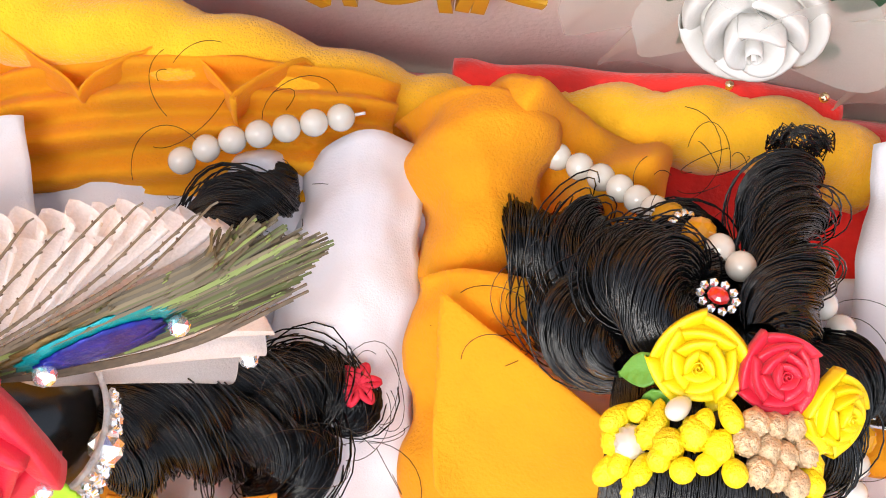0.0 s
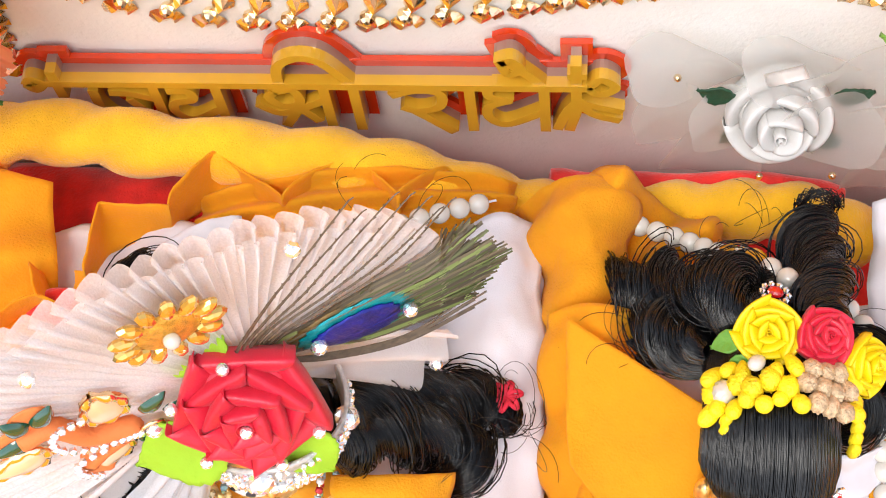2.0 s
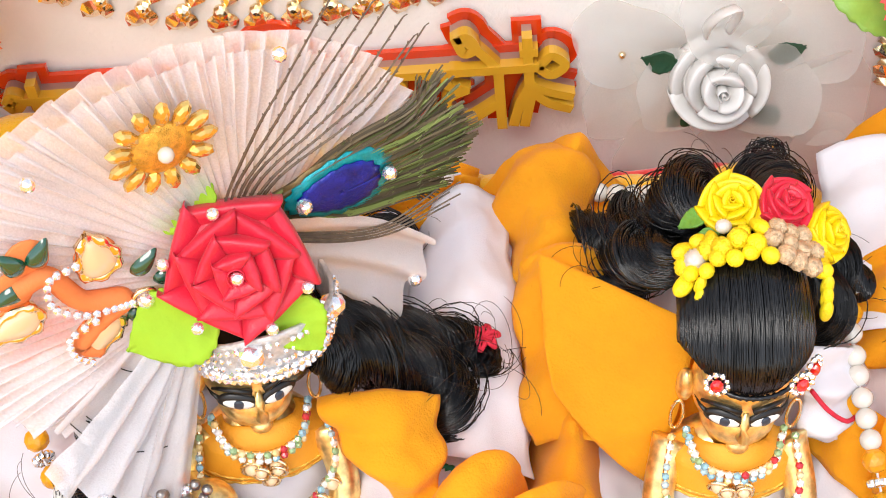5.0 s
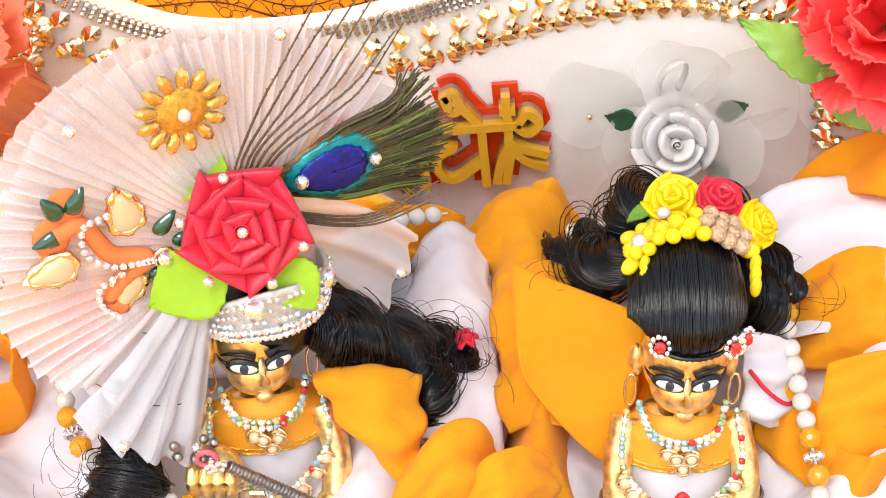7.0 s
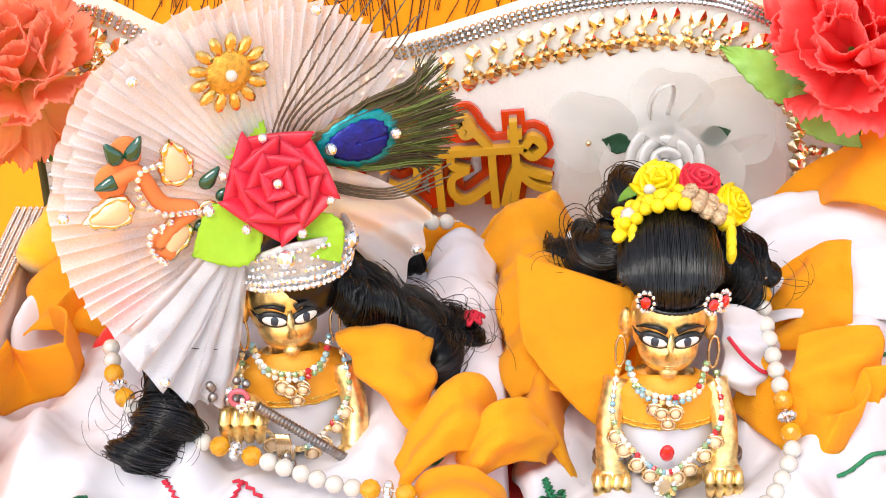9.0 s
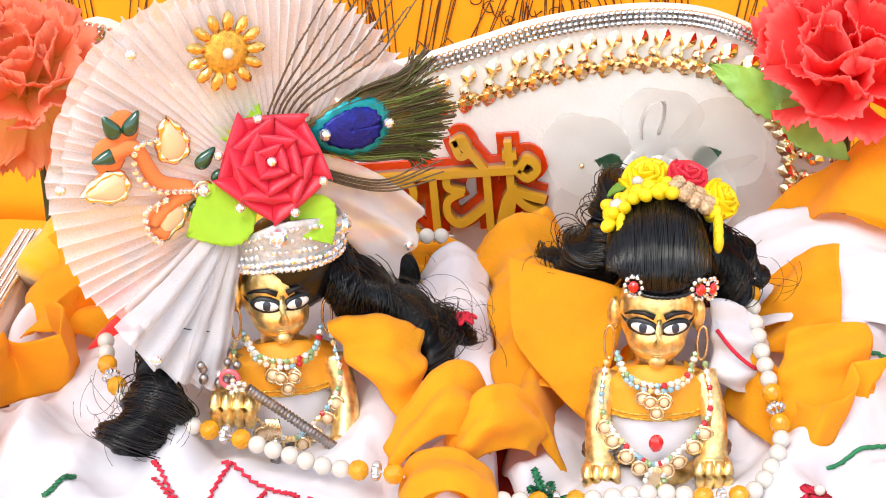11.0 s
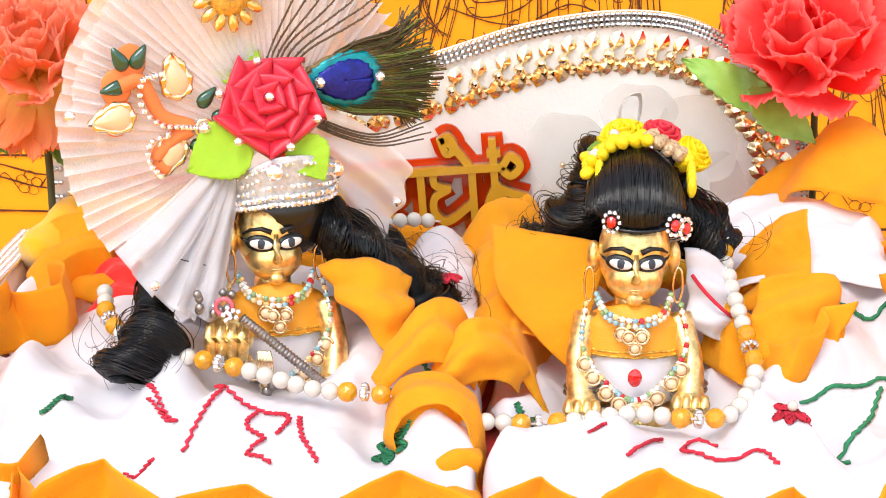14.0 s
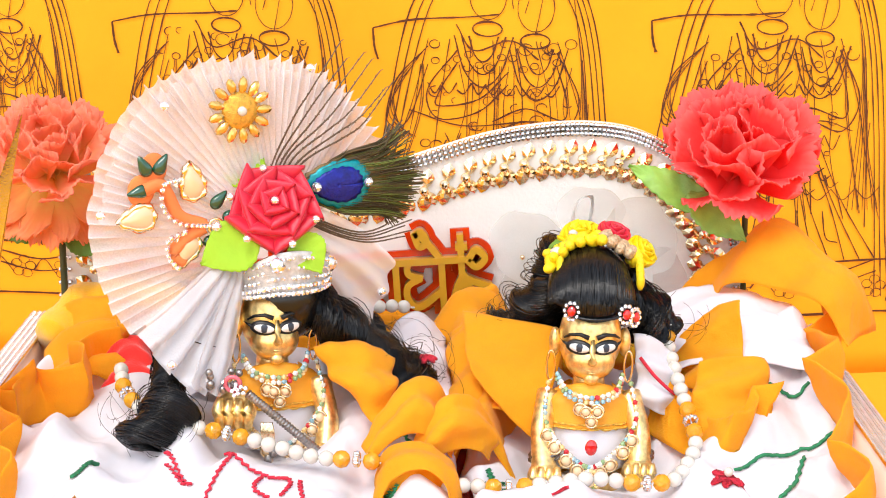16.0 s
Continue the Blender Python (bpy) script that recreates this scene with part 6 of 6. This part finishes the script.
flat_leaf(hf, pose(0.058, 0.036, 0.107, 0, 30, 230), 0.009, 0.003, M_leaf)
rng = random.Random(9)
for k in range(33):
    row, col = k % 3, k // 3
    ang = -1.30 + 2.6 * (col + 0.33 * row) / 11
    q = 0.0006 * math.sin(k * 7.0)
    p = Vector((0.0668 + (0.0175 + q) * math.sin(ang), 0.0235 + 0.0042 * row + 0.001 * math.sin(k * 3.0), 0.0968 + (0.0148 + q) * math.cos(ang)))
    tan = 0.070 < p.x < 0.0815
    bm = bmesh.new()
    if tan or k % 3 == 1:
        sz = 0.0024 if tan else 0.0027
        ball(bm, (0, 0, 0), (sz, sz, sz * 1.15), None, 20, 14)
        for v in bm.verts:
            v.co *= 1 + 0.20 * math.sin(v.co.x * 3600 + k) * math.sin(v.co.y * 3600 + 1) * math.cos(v.co.z * 3600)
    else:
        sz = rng.choice((0.0019, 0.0022))
        ball(bm, (0, 0, 0), (sz, sz, sz * rng.choice((1.3, 1.9, 2.1))), None, 14, 10)
        for v in bm.verts:
            v.co.xy *= 1 + 0.25 * v.co.z / sz / 2
    bm.transform(Matrix.Translation(p) @ pose(0, 0, 0, rng.uniform(30, 80), math.degrees(ang) + rng.uniform(-40, 40), 0))
    wpart("bud", bm, M_tanbud if tan else (M_pearl if k in (4, 11) else M_yelbud), hf)
for x0, x1 in ((0.053, 0.0555), (0.0825, 0.0840)):
    for k in range(3):
        bm = bmesh.new()
        ball(bm, (x0 if x0 < 0.06 else x1, 0.021 - 0.002 * k, 0.102 - 0.0024 * k), (0.0017, 0.0017, 0.0038), None, 10, 8)
        wpart("bud", bm, M_yelbud, hf)
# red stone hair pins
for p, n in (((0.0563, 0.0010, 0.0892), (-0.2, -1, 0.1)), ((0.0772, 0.0018, 0.0880), (0.3, -1, 0.1)), ((0.0815, 0.0085, 0.0850), (0.7, -0.7, 0.1)), ((0.0655, 0.0550, 0.1010), (0, 0.25, 1))):
    m = frame_of(p, n, (0.1, 0.2, 1))
    pin = thing("hair_pin", p, "rhinestone flower hair pin with a red stone", "hair pin", "hair pins")
    bm = bmesh.new()
    ball(bm, m @ Vector((0, 0, 0.0006)), (0.0017, 0.0021, 0.0012), m.to_3x3(), 10, 6)
    wpart("red_stone", bm, M_ruby, pin, smooth=False)
    for k in range(10):
        a = 2 * math.pi * k / 10
        ob = new("rhinestone", ME_rh)
        ob.location = m @ Vector((0.0027 * math.cos(a), 0.0033 * math.sin(a), 0))
        ob.scale = (0.85,) * 3
        under(ob, pin)


# ---- artificial carnations ----
def petal_mesh(name, l, w, material, seed, ruf=1.0):
    bm = bmesh.new()

    def f(u, v):
        a = (u - 0.5)
        wid = w * (0.12 + 0.88 * v ** 0.9) * (1 - 0.15 * (v > 0.9))
        edge = 1 + 0.028 * math.sin(u * 95 + seed) * (v > 0.85) + 0.022 * math.sin(u * 57 + seed * 3) * (v > 0.85) + 0.04 * math.sin(u * 17 + seed * 2) * v - 0.22 * (2 * a) ** 2 * v
        y = l * v * edge
        z = 0.28 * l * v * v + ruf * 0.085 * l * v * v * math.sin(u * 7.5 + seed) + 0.035 * l * math.sin(u * 16 + seed * 3) * v ** 3 - 0.25 * w * (2 * a) ** 2 * (1 - v)
        return Vector((a * 2 * wid * 0.5, y, z))
    grid(bm, f, 46, 8, 0.0004)
    me = bpy.data.meshes.new(name)
    bm.normal_update()
    bm.to_mesh(me)
    bm.free()
    me.materials.append(material)
    me.shade_smooth()
    return me


def carnation(c, n, R, mt, label, seed, outer=None, turn=0):
    root = thing("carnation", c, label, "flower")
    m = frame_of(c, n)
    kinds = [petal_mesh("petal", R, R * 1.35, mt, s + seed, 1.3) for s in range(4)]
    rng = random.Random(seed)
    N = 19
    for k in range(N):
        t = k / (N - 1)
        tilt = 80 - 84 * t ** 0.8 + rng.uniform(-6, 6)
        ob = new("petal", rng.choice(kinds))
        s = (0.72 + 0.30 * t) * rng.uniform(0.92, 1.05)
        ob.matrix_basis = m @ pose(0, 0, -0.25 * R, 0, 0, 137.5 * k + turn) @ pose(0, 0.03 * R, 0, tilt, 0, 0) @ Matrix.Diagonal((s, s, s, 1))
        under(ob, root)
    if outer:
        ko = [petal_mesh("petal", R * 1.1, R * 0.95, outer, s + seed + 11, 0.7) for s in range(2)]
        for k, a in enumerate((150, 180, 215, 120, 245)):
            ob = new("petal", ko[k % 2])
            ob.matrix_basis = m @ pose(0, 0, -0.3 * R, 0, 0, a) @ pose(0, 0.02 * R, 0, -38 - 8 * (k % 3), 0, 0)
            under(ob, root)
    bm = bmesh.new()
    ball(bm, m @ Vector((0, 0, -0.38 * R)), (0.16 * R, 0.16 * R, 0.28 * R), m.to_3x3(), 12, 8)
    wpart("calyx", bm, M_leaf, root)
    return root, m


fr_, fm = carnation((0.1355, 0.103, 0.1325), (-0.15, -0.62, 0.74), 0.0345, M_redfl, "red fabric carnation with green leaves tucked behind the bed", 3)
flat_leaf(fr_, Matrix.Translation((0.126, 0.105, 0.106)) @ pose(0, 0, 0, 62, 0, 0) @ pose(0, 0, 0, 0, 0, 151), 0.042, 0.0078, M_lightleaf, "leaf", 0.05, 0.05)
flat_leaf(fr_, Matrix.Translation((0.113, 0.100, 0.1140)) @ pose(0, 0, 0, 62, 0, 0) @ pose(0, 0, 0, 0, 0, -38), 0.033, 0.0082, M_lightleaf, "leaf", 0.05, 0.05)
bm = bmesh.new()
tube(bm, spline([(0.140, 0.110, 0.118), (0.143, 0.121, 0.095), (0.145, 0.124, 0.05), (0.145, 0.124, -0.004)], 20), 0.0014, 8)
wpart("stem", bm, M_stem, fr_)
fl_, fm = carnation((-0.1615, 0.098, 0.1280), (0.05, -0.55, 0.83), 0.0305, M_peach, "peach and orange fabric carnation on a dark stem", 7, M_peachlow, 40)
flat_leaf(fl_, Matrix.Translation((-0.160, 0.104, 0.094)) @ pose(0, 0, 0, 70, 0, 0) @ pose(0, 0, 0, 0, 0, 172), 0.036, 0.0100, M_leaf, "leaf", 0.1, 0.05)
flat_leaf(fl_, Matrix.Translation((-0.158, 0.106, 0.088)) @ pose(0, 0, 0, 70, 0, 0) @ pose(0, 0, 0, 0, 0, -12), 0.020, 0.0060, M_leaf, "leaf", 0.1, 0.05)
bm = bmesh.new()
tube(bm, spline([(-0.161, 0.103, 0.118), (-0.159, 0.106, 0.090), (-0.158, 0.104, 0.05), (-0.158, 0.104, -0.004)], 20), 0.0015, 8)
wpart("stem", bm, M_stem, fl_)
